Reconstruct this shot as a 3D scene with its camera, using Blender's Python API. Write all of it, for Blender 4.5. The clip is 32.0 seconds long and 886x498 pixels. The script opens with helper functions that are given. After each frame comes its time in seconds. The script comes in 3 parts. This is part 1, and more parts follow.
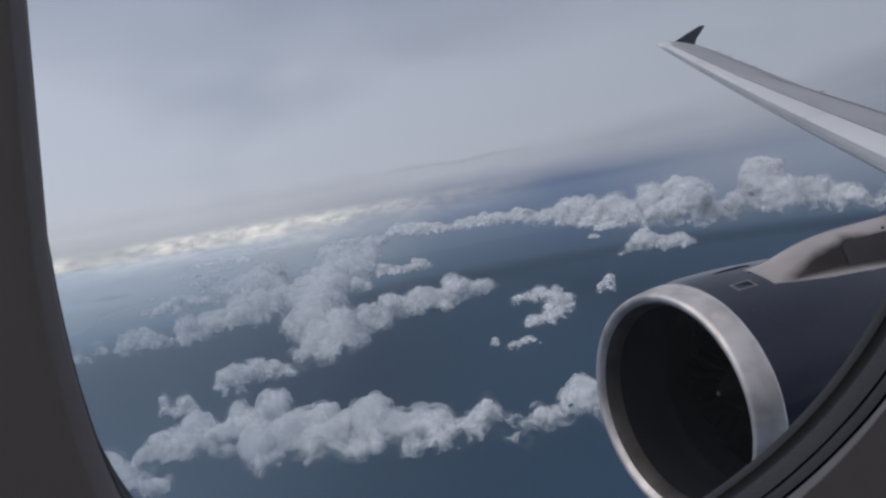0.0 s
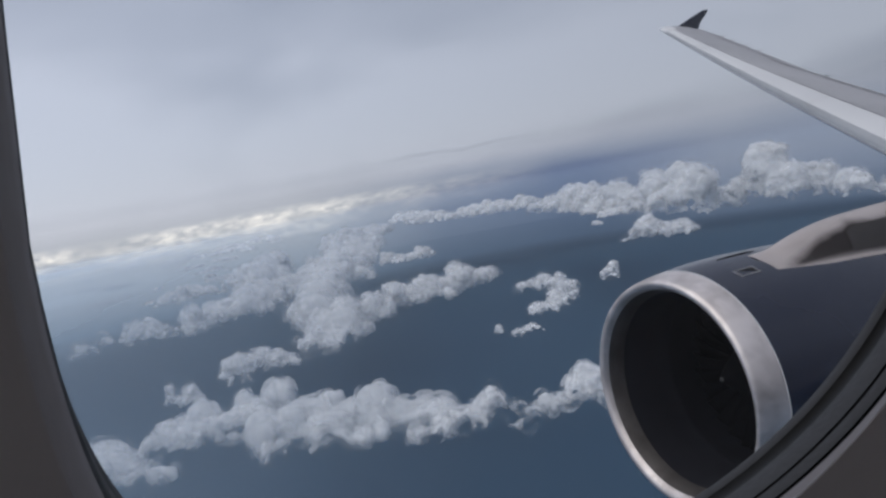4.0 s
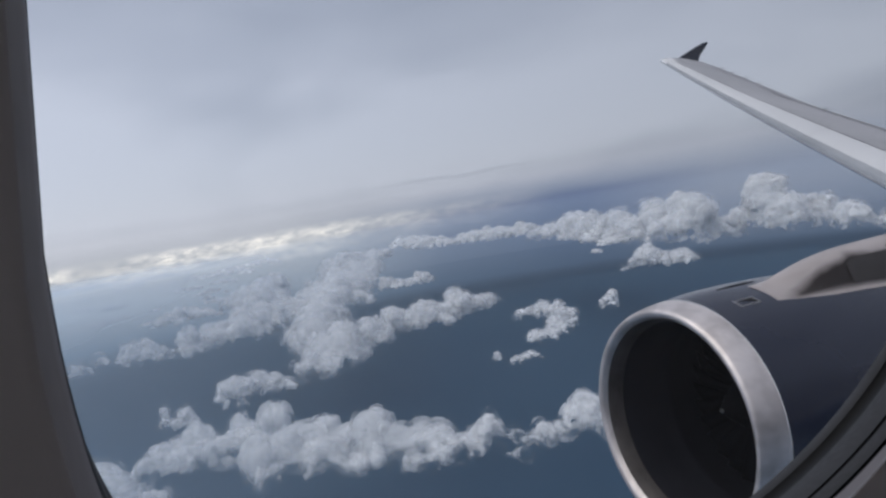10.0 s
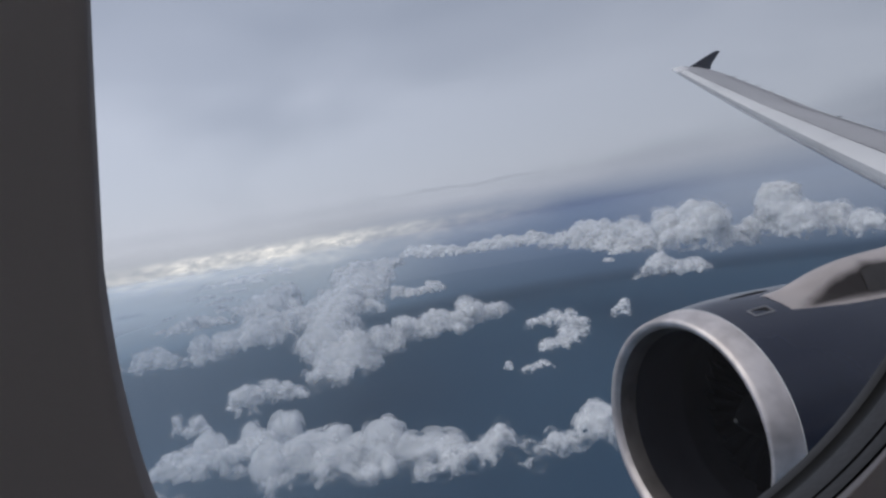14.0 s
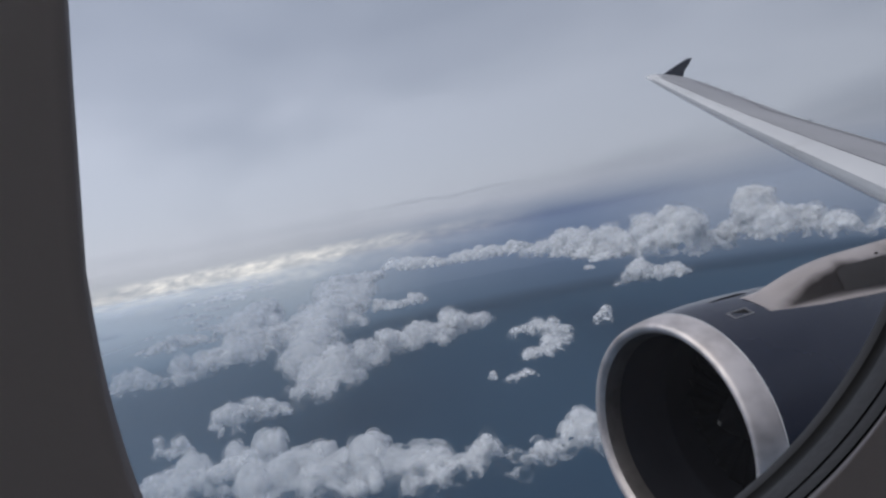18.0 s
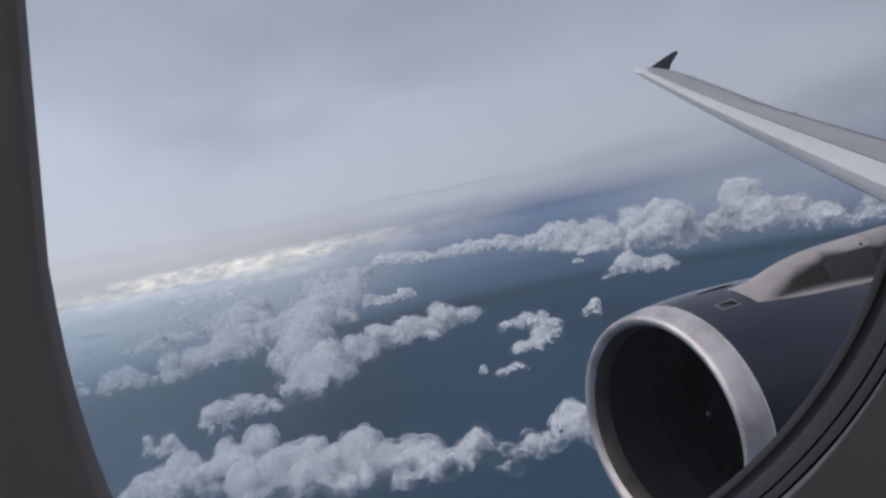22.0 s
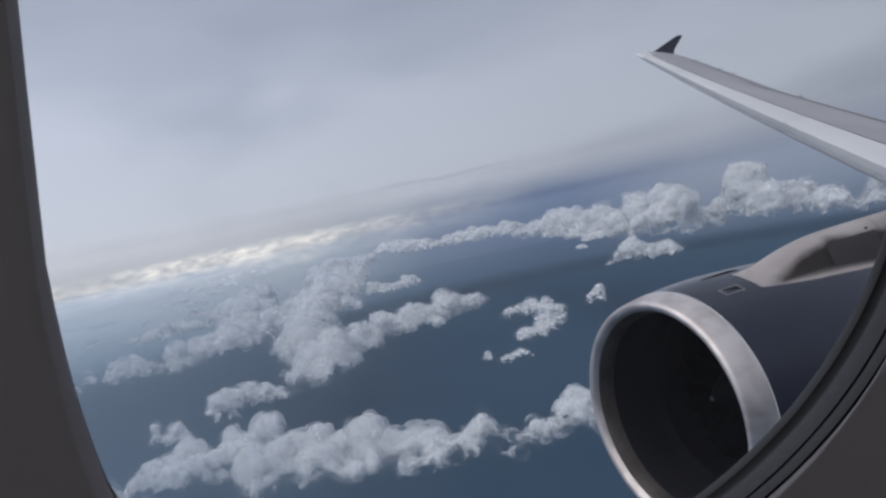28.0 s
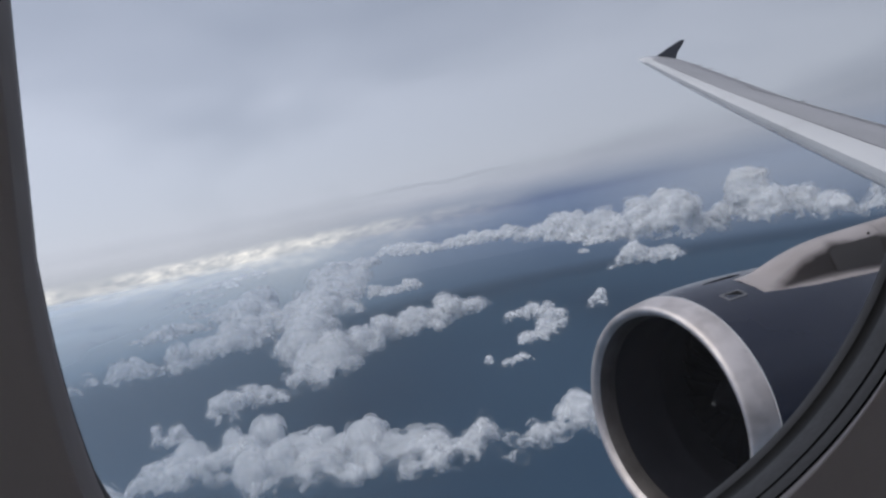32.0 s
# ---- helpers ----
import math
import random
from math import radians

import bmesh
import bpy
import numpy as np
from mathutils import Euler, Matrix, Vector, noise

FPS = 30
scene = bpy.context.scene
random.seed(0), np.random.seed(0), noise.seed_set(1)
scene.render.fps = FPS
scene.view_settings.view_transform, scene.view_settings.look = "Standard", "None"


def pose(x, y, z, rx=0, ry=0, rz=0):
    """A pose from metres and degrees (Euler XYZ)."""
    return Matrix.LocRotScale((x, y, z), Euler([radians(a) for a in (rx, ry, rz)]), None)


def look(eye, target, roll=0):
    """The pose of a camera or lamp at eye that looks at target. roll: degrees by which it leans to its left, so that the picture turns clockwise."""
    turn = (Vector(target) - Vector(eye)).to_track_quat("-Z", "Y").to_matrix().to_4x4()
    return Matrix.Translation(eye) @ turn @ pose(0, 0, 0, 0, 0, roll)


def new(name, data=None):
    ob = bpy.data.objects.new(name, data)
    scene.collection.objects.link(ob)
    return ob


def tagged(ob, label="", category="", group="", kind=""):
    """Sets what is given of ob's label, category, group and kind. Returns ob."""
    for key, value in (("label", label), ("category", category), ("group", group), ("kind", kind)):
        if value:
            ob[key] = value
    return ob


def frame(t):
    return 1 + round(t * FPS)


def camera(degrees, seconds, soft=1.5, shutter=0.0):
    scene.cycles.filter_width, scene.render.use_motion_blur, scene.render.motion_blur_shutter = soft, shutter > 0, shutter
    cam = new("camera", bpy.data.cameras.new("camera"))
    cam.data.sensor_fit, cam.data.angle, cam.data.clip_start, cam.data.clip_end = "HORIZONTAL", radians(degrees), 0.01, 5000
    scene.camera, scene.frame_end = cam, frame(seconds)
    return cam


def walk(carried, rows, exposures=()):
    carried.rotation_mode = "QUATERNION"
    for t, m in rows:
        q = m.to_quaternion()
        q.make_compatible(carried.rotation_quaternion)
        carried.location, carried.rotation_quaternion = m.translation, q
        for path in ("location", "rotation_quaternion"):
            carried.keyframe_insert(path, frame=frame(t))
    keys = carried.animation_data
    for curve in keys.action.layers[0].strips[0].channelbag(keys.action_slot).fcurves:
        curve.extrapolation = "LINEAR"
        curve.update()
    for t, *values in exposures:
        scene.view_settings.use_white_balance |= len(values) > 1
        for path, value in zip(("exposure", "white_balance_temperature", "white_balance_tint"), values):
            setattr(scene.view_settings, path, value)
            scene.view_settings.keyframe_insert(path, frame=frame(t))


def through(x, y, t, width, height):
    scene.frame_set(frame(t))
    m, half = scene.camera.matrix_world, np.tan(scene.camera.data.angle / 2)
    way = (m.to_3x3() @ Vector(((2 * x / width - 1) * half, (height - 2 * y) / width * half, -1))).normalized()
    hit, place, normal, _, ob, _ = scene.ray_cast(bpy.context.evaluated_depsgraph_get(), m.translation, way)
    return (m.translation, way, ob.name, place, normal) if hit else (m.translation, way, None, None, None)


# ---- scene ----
# The aircraft's own axes: x outboard to starboard, y forward, z up. CRAFT sets it, banked and climbing, above a level sea.
UP = Vector((0.1953, 0.0829, 0.9772)).normalized()
FORE = (Vector((0, 1, 0)) - UP * UP.y).normalized()
SIDE = FORE.cross(UP)
CRAFT = Matrix.Translation((0, 0, 420)) @ Matrix((SIDE, FORE, UP)).to_4x4()


def seat(x, y, z, aft, tilt, lean):
    """A camera in the aircraft: degrees aft of straight outboard, upwards, and of lean."""
    a, p, r = radians(aft), radians(tilt), radians(lean)
    f = Vector((math.cos(p) * math.cos(a), -math.cos(p) * math.sin(a), math.sin(p)))
    right = f.cross(Vector((0, 0, 1))).normalized()
    up = right.cross(f)
    right, up = math.cos(r) * right + math.sin(r) * up, math.cos(r) * up - math.sin(r) * right
    m = Matrix((right, up, -f)).transposed().to_4x4()
    m.translation = (x, y, z)
    return CRAFT @ m


cam = camera(65.7, 32.0, soft=2.6)
scene.cycles.transparent_max_bounces = 96  # the clouds are many thin skins
PATH = [
    (0, 1.7190, -0.0033, 0.4614, 23.659, -13.516, -1.233),
    (0.5, 1.7194, -0.0035, 0.4608, 23.737, -13.494, -1.233),
    (1, 1.7207, -0.0039, 0.4610, 23.725, -13.926, -1.368),
    (1.5, 1.7203, -0.0051, 0.4623, 23.632, -14.346, -1.544),
    (2, 1.7195, -0.0061, 0.4632, 23.616, -14.545, -1.628),
    (2.5, 1.7201, -0.0062, 0.4631, 23.691, -14.685, -1.533),
    (3, 1.7196, -0.0069, 0.4644, 23.533, -14.899, -1.798),
    (3.5, 1.7197, -0.0067, 0.4640, 23.410, -14.745, -1.787),
    (5.5, 1.7199, -0.0049, 0.4635, 23.331, -14.060, -1.536),
    (6, 1.7202, -0.0047, 0.4636, 23.199, -14.102, -1.428),
    (6.5, 1.7193, -0.0048, 0.4646, 23.104, -14.163, -1.463),
    (7, 1.7190, -0.0044, 0.4659, 23.192, -14.244, -1.729),
    (7.5, 1.7201, -0.0053, 0.4643, 23.159, -14.132, -1.569),
    (8, 1.7218, -0.0057, 0.4617, 23.284, -13.807, -1.638),
    (8.5, 1.7213, -0.0057, 0.4603, 23.316, -12.891, -1.214),
    (9, 1.7216, -0.0053, 0.4596, 23.508, -12.086, -1.502),
    (9.5, 1.7212, -0.0047, 0.4590, 23.444, -11.685, -0.859),
    (10, 1.7225, -0.0039, 0.4618, 23.438, -12.384, -0.777),
    (10.5, 1.7229, -0.0034, 0.4612, 23.338, -12.515, -0.554),
    (11, 1.7236, -0.0027, 0.4612, 23.348, -12.795, -0.440),
    (11.5, 1.7239, -0.0025, 0.4614, 23.246, -13.138, -0.297),
    (12, 1.7223, -0.0025, 0.4620, 23.091, -12.787, -0.983),
    (12.5, 1.7213, -0.0026, 0.4610, 22.763, -12.375, -1.079),
    (13, 1.7207, -0.0020, 0.4621, 22.805, -12.200, -1.217),
    (13.5, 1.7180, -0.0005, 0.4632, 22.686, -11.950, -1.240),
    (14, 1.7150, 0.0010, 0.4637, 22.494, -11.611, -1.030),
    (14.5, 1.7142, 0.0015, 0.4635, 22.704, -11.309, -1.078),
    (16.5, 1.7136, 0.0035, 0.4644, 23.456, -11.338, -1.044),
    (17, 1.7143, 0.0030, 0.4633, 23.815, -11.576, -1.622),
    (17.5, 1.7164, 0.0037, 0.4620, 24.582, -11.305, -1.594),
    (18, 1.7147, 0.0020, 0.4603, 24.125, -10.701, -2.205),
    (18.5, 1.7181, 0.0030, 0.4605, 25.670, -10.937, -2.287),
    (19, 1.7142, 0.0001, 0.4587, 25.222, -10.143, -2.625),
    (19.5, 1.7158, 0.0010, 0.4587, 26.162, -10.111, -2.271),
    (20, 1.7139, -0.0008, 0.4589, 25.815, -10.026, -2.496),
    (20.5, 1.7148, -0.0003, 0.4588, 25.714, -10.308, -2.900),
    (21, 1.7154, -0.0009, 0.4577, 25.141, -10.714, -2.688),
    (21.5, 1.7159, -0.0006, 0.4594, 25.177, -11.125, -2.733),
    (22, 1.7155, -0.0008, 0.4599, 25.028, -11.186, -2.559),
    (22.5, 1.7154, -0.0002, 0.4607, 24.749, -11.120, -2.641),
    (23, 1.7152, -0.0001, 0.4610, 24.174, -11.183, -2.506),
    (23.5, 1.7153, 0.0000, 0.4609, 24.287, -11.353, -2.449),
    (24, 1.7151, 0.0001, 0.4606, 24.388, -11.391, -2.341),
    (24.5, 1.7157, -0.0003, 0.4617, 24.470, -11.768, -2.548),
    (25, 1.7155, -0.0005, 0.4619, 24.662, -11.723, -2.432),
    (25.5, 1.7149, -0.0003, 0.4623, 24.601, -11.706, -2.483),
    (26, 1.7141, -0.0004, 0.4624, 24.397, -11.739, -2.416),
    (26.5, 1.7149, -0.0010, 0.4617, 24.350, -11.897, -2.742),
    (28.5, 1.7139, -0.0021, 0.4627, 24.810, -12.360, -3.001),
    (29, 1.7133, -0.0019, 0.4640, 24.987, -12.432, -2.877),
    (29.5, 1.7138, -0.0018, 0.4637, 24.994, -12.374, -2.843),
    (30, 1.7144, -0.0015, 0.4633, 25.077, -12.262, -2.790),
    (30.5, 1.7149, -0.0020, 0.4619, 24.962, -12.265, -2.700),
    (31, 1.7158, -0.0021, 0.4610, 25.020, -12.293, -2.925),
    (31.5, 1.7163, -0.0025, 0.4604, 24.823, -12.064, -2.939),
    (32, 1.7165, -0.0031, 0.4604, 24.534, -11.935, -2.852),
]
walk(cam, [(t, seat(*p)) for t, *p in PATH], [(0, -0.15), (1.5, -0.08), (3, 0.0), (9, 0.08), (14, 0.0), (19, 0.0), (26, 0.02), (32, 0.1)])

# ---- light ----
world = bpy.data.worlds.new("overcast_sky")
scene.world = world
world.use_nodes = True


def node(tree, kind, inputs=None, operation=None):
    n = tree.nodes.new(kind)
    if operation:
        n.operation = operation
    for k, v in (inputs or {}).items():
        if isinstance(v, bpy.types.NodeSocket):
            tree.links.new(v, n.inputs[k])
        else:
            n.inputs[k].default_value = v
    return n


def ramp(tree, fac, stops):
    n = tree.nodes.new("ShaderNodeValToRGB")
    tree.links.new(fac, n.inputs[0])
    els = n.color_ramp.elements
    while len(els) < len(stops):
        els.new(0.5)
    for e, (p, c) in zip(els, stops):
        e.position = p
        e.color = (*c, 1) if isinstance(c, tuple) else (c, c, c, 1)
    return n.outputs[0]


def maths(tree, op, a, b=0.0):
    return node(tree, "ShaderNodeMath", {0: a, 1: b}, operation=op).outputs[0]


def mixed(tree, fac, a, b, blend="MIX"):
    n = node(tree, "ShaderNodeMix")
    n.data_type, n.blend_type = "RGBA", blend
    for s, v in ((n.inputs[0], fac), (n.inputs[6], a), (n.inputs[7], b)):
        if isinstance(v, bpy.types.NodeSocket):
            tree.links.new(v, s)
        else:
            s.default_value = (*v, 1) if isinstance(v, tuple) else v
    return n.outputs[2]


def sky():
    t = world.node_tree
    t.nodes.clear()
    coord = node(t, "ShaderNodeTexCoord").outputs["Generated"]
    sep = node(t, "ShaderNodeSeparateXYZ", {0: coord})
    stretch = node(t, "ShaderNodeMapping", {"Vector": coord, "Scale": (1.0, 1.0, 2.6)}).outputs[0]
    big = node(t, "ShaderNodeTexNoise", {"Vector": stretch, "Scale": 1.7, "Detail": 3.0, "Roughness": 0.45, "Distortion": 0.4}).outputs[0]
    fine = node(t, "ShaderNodeTexNoise", {"Vector": stretch, "Scale": 5.0, "Detail": 5.0, "Roughness": 0.5, "Distortion": 0.6}).outputs[0]
    both = maths(t, "ADD", maths(t, "MULTIPLY", big, 0.86), maths(t, "MULTIPLY", fine, 0.14))
    deck = ramp(t, both, [(0.36, (0.345, 0.38, 0.475)), (0.5, (0.40, 0.435, 0.535)), (0.64, (0.50, 0.535, 0.64))])
    air = node(t, "ShaderNodeTexSky")
    air.sky_type, air.sun_disc, air.sun_elevation, air.sun_rotation = "NISHITA", False, radians(42), radians(60)
    blue = mixed(t, 1.0, air.outputs[0], (0.1, 0.1, 0.1), "MULTIPLY")
    glow = node(t, "ShaderNodeVectorMath", {0: coord, 1: (0.35, 0.85, 0.4)}, operation="DOT_PRODUCT").outputs[1]
    bright = maths(t, "ADD", maths(t, "MULTIPLY", glow, 0.3), 0.95)
    col = node(t, "ShaderNodeVectorMath", {0: mixed(t, 0.08, deck, blue), "Scale": bright}, operation="SCALE").outputs[0]
    bg = node(t, "ShaderNodeBackground", {"Color": col, "Strength": 1.0})
    t.links.new(bg.outputs[0], node(t, "ShaderNodeOutputWorld").inputs[0])


sky()
lamp = bpy.data.lights.new("sun", "SUN")
lamp.energy, lamp.angle, lamp.color = 1.0, radians(70), (1.0, 0.96, 0.9)
new("sun", lamp).matrix_world = look((0, 0, 900), (20, -190, 500))


# ---- materials ----
def material(name):
    m = bpy.data.materials.new(name)
    m.use_nodes = True
    return m, m.node_tree, m.node_tree.nodes["Principled BSDF"]


def surface(name, base, other, rough=0.5, metal=0.0, scale=4.0, bump=0.05, coat=0.0, spread=(0.35, 0.7), stretch=(1, 1, 1), rough_to=None):
    """Paint, metal or plastic: two colours by broad noise, fine grain in gloss and relief."""
    m, t, b = material(name)
    coord = node(t, "ShaderNodeMapping", {"Vector": node(t, "ShaderNodeTexCoord").outputs["Object"], "Scale": stretch}).outputs[0]
    broad = node(t, "ShaderNodeTexNoise", {"Vector": coord, "Scale": scale, "Detail": 6.0, "Roughness": 0.6}).outputs[0]
    grain = node(t, "ShaderNodeTexNoise", {"Vector": coord, "Scale": scale * 14, "Detail": 4.0}).outputs[0]
    t.links.new(ramp(t, broad, [(spread[0], base), (spread[1], other)]), b.inputs["Base Color"])
    r2 = rough + 0.12 if rough_to is None else rough_to
    t.links.new(ramp(t, grain, [(0.3, rough), (0.7, r2)]), b.inputs["Roughness"])
    b.inputs["Metallic"].default_value = metal
    b.inputs["Coat Weight"].default_value = coat
    b.inputs["Coat Roughness"].default_value = 0.08
    if bump:
        t.links.new(node(t, "ShaderNodeBump", {"Height": grain, "Strength": bump, "Distance": 0.004}).outputs[0], b.inputs["Normal"])
    return m


LIP = surface("brushed_aluminium", (0.84, 0.765, 0.735), (0.52, 0.465, 0.44), 0.34, 0.85, 4.0, 0.04, spread=(0.40, 0.66), stretch=(1, 0.8, 1), rough_to=0.56)
NAVY = surface("navy_paint", (0.012, 0.016, 0.034), (0.016, 0.020, 0.040), 0.12, 0.0, 2.0, 0.012, coat=0.15, rough_to=0.24)
THROAT = surface("dark_lip_metal", (0.16, 0.142, 0.134), (0.08, 0.07, 0.066), 0.45, 0.6, 4.0, 0.03)
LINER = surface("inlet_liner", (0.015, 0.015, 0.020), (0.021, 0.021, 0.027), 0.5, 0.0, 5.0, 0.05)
# near-black blades and spinner: the inlet's deep shade is put into their colour
BLADE = surface("fan_metal_darkened", (0.0036, 0.0036, 0.0046), (0.004, 0.004, 0.005), 0.9, 0.0, 5.0, 0.03)
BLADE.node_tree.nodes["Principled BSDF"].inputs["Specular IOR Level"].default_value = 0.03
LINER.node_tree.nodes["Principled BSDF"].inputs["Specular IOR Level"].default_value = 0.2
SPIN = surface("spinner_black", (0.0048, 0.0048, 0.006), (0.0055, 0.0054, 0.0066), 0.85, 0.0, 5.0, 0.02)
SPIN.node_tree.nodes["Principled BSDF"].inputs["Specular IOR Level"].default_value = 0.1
WHITE = surface("white_mark", (0.11, 0.11, 0.105), (0.09, 0.09, 0.085), 0.5, 0.0, 9.0, 0.02)
PYLON = surface("pylon_paint", (0.60, 0.53, 0.505), (0.40, 0.345, 0.32), 0.32, 0.35, 1.6, 0.03, stretch=(1, 0.5, 1))
FLANK_SHADE = (0.03, 0.022, 0.019)
PYLON.node_tree.nodes["Principled BSDF"].inputs["Specular IOR Level"].default_value = 0.3


def shade_flank():
    """Shade and dark reflection painted brown on the pylon's flank; its edge is cloudy."""
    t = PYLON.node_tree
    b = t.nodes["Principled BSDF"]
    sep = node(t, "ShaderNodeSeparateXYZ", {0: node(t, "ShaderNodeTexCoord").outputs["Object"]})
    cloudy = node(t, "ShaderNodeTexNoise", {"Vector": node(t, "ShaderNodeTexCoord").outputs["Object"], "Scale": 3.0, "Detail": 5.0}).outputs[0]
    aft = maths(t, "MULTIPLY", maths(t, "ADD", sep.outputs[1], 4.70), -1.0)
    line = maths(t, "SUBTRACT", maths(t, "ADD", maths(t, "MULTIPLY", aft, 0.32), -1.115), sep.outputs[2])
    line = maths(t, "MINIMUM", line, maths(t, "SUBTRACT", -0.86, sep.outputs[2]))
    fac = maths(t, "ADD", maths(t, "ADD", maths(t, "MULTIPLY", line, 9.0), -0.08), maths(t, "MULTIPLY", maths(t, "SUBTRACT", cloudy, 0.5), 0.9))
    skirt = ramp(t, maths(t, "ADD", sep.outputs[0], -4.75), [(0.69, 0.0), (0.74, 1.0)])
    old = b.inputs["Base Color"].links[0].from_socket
    t.links.new(mixed(t, maths(t, "MULTIPLY", ramp(t, fac, [(0.0, 0.0), (0.5, 0.97)]), skirt), old, FLANK_SHADE), b.inputs["Base Color"])


shade_flank()
VENT = surface("vent_grey", (0.2, 0.2, 0.21), (0.16, 0.16, 0.17), 0.45, 0.0, 9.0, 0.03)
# access panel's grey-brown, darkened to match the shade painted on the flank
PATCH = surface("pylon_panel", (0.062, 0.052, 0.048), (0.046, 0.039, 0.036), 0.5, 0.0, 2.0, 0.03)
WING = surface("wing_grey", (0.43, 0.42, 0.437), (0.355, 0.347, 0.362), 0.5, 0.0, 0.9, 0.03, stretch=(0.35, 1, 1))
SLAT = surface("slat_metal", (0.76, 0.75, 0.75), (0.66, 0.655, 0.66), 0.42, 0.1, 0.9, 0.03, stretch=(0.4, 1, 1))
# slat metal again, darkened: shade of the downward-facing nose is put into it
SLAT_SHADE = surface("slat_metal_shaded", (0.40, 0.41, 0.43), (0.33, 0.34, 0.355), 0.45, 0.2, 1.2, 0.03, stretch=(0.4, 1, 1))
PANEL = surface("wall_plastic", (0.268, 0.258, 0.276), (0.248, 0.239, 0.256), 0.55, 0.0, 12.0, 0.02)
SEAL = surface("seal_rubber", (0.016, 0.016, 0.017), (0.019, 0.019, 0.020), 0.6, 0.0, 40.0, 0.03)
EDGE = surface("edge_plastic", (0.22, 0.198, 0.20), (0.205, 0.185, 0.188), 0.7, 0.0, 12.0, 0.02)
FRAME = surface("window_frame_grey", (0.056, 0.056, 0.059), (0.050, 0.050, 0.053), 0.55, 0.0, 30.0, 0.02)
RETAIN = surface("retainer_plastic", (0.046, 0.045, 0.046), (0.041, 0.040, 0.041), 0.55, 0.0, 30.0, 0.02)
BLACK = surface("gap_black", (0.008, 0.008, 0.008), (0.012, 0.012, 0.012), 0.7, 0.0, 30.0, 0.0)
for dull in (EDGE, SEAL, FRAME, BLACK, RETAIN):
    dull.node_tree.nodes["Principled BSDF"].inputs["Specular IOR Level"].default_value = 0.15
HULL = surface("hull_paint", (0.42, 0.42, 0.43), (0.36, 0.36, 0.37), 0.35, 0.0, 0.7, 0.02, coat=0.3)
CARPET = surface("carpet", (0.05, 0.055, 0.08), (0.035, 0.04, 0.06), 0.9, 0.0, 60.0, 0.3)


def fill_material():
    m, t, b = material("fill_diffuser")
    b.inputs["Base Color"].default_value = (0.8, 0.8, 0.78, 1)
    b.inputs["Emission Color"].default_value = (1.0, 0.97, 0.98, 1)
    b.inputs["Emission Strength"].default_value = 3.6
    return m


FILL_GLOW = fill_material()


def glass():
    m = bpy.data.materials.new("pane_acrylic")
    m.use_nodes = True
    t = m.node_tree
    t.nodes.clear()
    clear = node(t, "ShaderNodeBsdfTransparent", {"Color": (0.975, 0.98, 0.98, 1)})
    shine = node(t, "ShaderNodeBsdfGlossy", {"Roughness": 0.03})
    mix = node(t, "ShaderNodeMixShader", {0: 0.008, 1: clear.outputs[0], 2: shine.outputs[0]})
    # milky share lifts the darks, imitating cabin light reflected in the pane
    pane_veil = node(t, "ShaderNodeBsdfTranslucent", {"Color": (0.9, 0.88, 0.88, 1)})
    mix = node(t, "ShaderNodeMixShader", {0: 0.006, 1: mix.outputs[0], 2: pane_veil.outputs[0]})
    t.links.new(mix.outputs[0], node(t, "ShaderNodeOutputMaterial").inputs[0])
    return m


GLASS = glass()


def vapour(name, low, high, most, through, size=3.4, stir=2.4, colour=(0.885, 0.895, 0.91)):
    """Cloud: light spreads through it, so that its lumps shade softly; its density varies in clumps and thins out in wisps."""
    m = bpy.data.materials.new(name)
    m.use_nodes = True
    t = m.node_tree
    t.nodes.clear()
    geo = node(t, "ShaderNodeNewGeometry")
    lift = node(t, "ShaderNodeVectorMath", {0: geo.outputs["Normal"], 1: (0.0, 0.1, 0.28)}, operation="ADD").outputs[0]
    way = node(t, "ShaderNodeVectorMath", {0: lift}, operation="NORMALIZE").outputs[0]
    grain, thick = node(t, "ShaderNodeAttribute"), node(t, "ShaderNodeAttribute")
    grain.attribute_name, thick.attribute_name = "grain", "swell"
    at = node(t, "ShaderNodeVectorMath", {0: geo.outputs["Position"], "Scale": grain.outputs["Fac"]}, operation="SCALE").outputs[0]
    dense = node(t, "ShaderNodeTexNoise", {"Vector": at, "Scale": size, "Detail": 5.0, "Roughness": 0.5, "Distortion": 0.5}).outputs[0]
    body = maths(t, "ADD", thick.outputs["Fac"], maths(t, "MULTIPLY", maths(t, "SUBTRACT", dense, 0.5), stir))
    a = node(t, "ShaderNodeMapRange", {"Value": body, "From Min": low, "From Max": high, "To Min": 0.0, "To Max": most})
    a.interpolation_type = "SMOOTHSTEP"
    back = node(t, "ShaderNodeBsdfDiffuse", {"Color": (*colour, 1), "Normal": way})
    thru = node(t, "ShaderNodeBsdfTranslucent", {"Color": (*colour, 1)})
    mass = node(t, "ShaderNodeMixShader", {0: through, 1: back.outputs[0], 2: thru.outputs[0]})
    mix = node(t, "ShaderNodeMixShader", {0: a.outputs[0], 1: node(t, "ShaderNodeBsdfTransparent").outputs[0], 2: mass.outputs[0]})
    t.links.new(mix.outputs[0], node(t, "ShaderNodeOutputMaterial").inputs[0])
    return m


CORE = vapour("cloud_core", 0.12, 0.95, 1.0, 0.28)
SHELLS = [vapour("cloud_fluff", 0.15, 0.85, most, 0.32, size, stir) for most, size, stir in ((0.5, 3.2, 2.4), (0.42, 3.5, 2.8), (0.34, 4.4, 4.2), (0.24, 5.5, 5.2))]


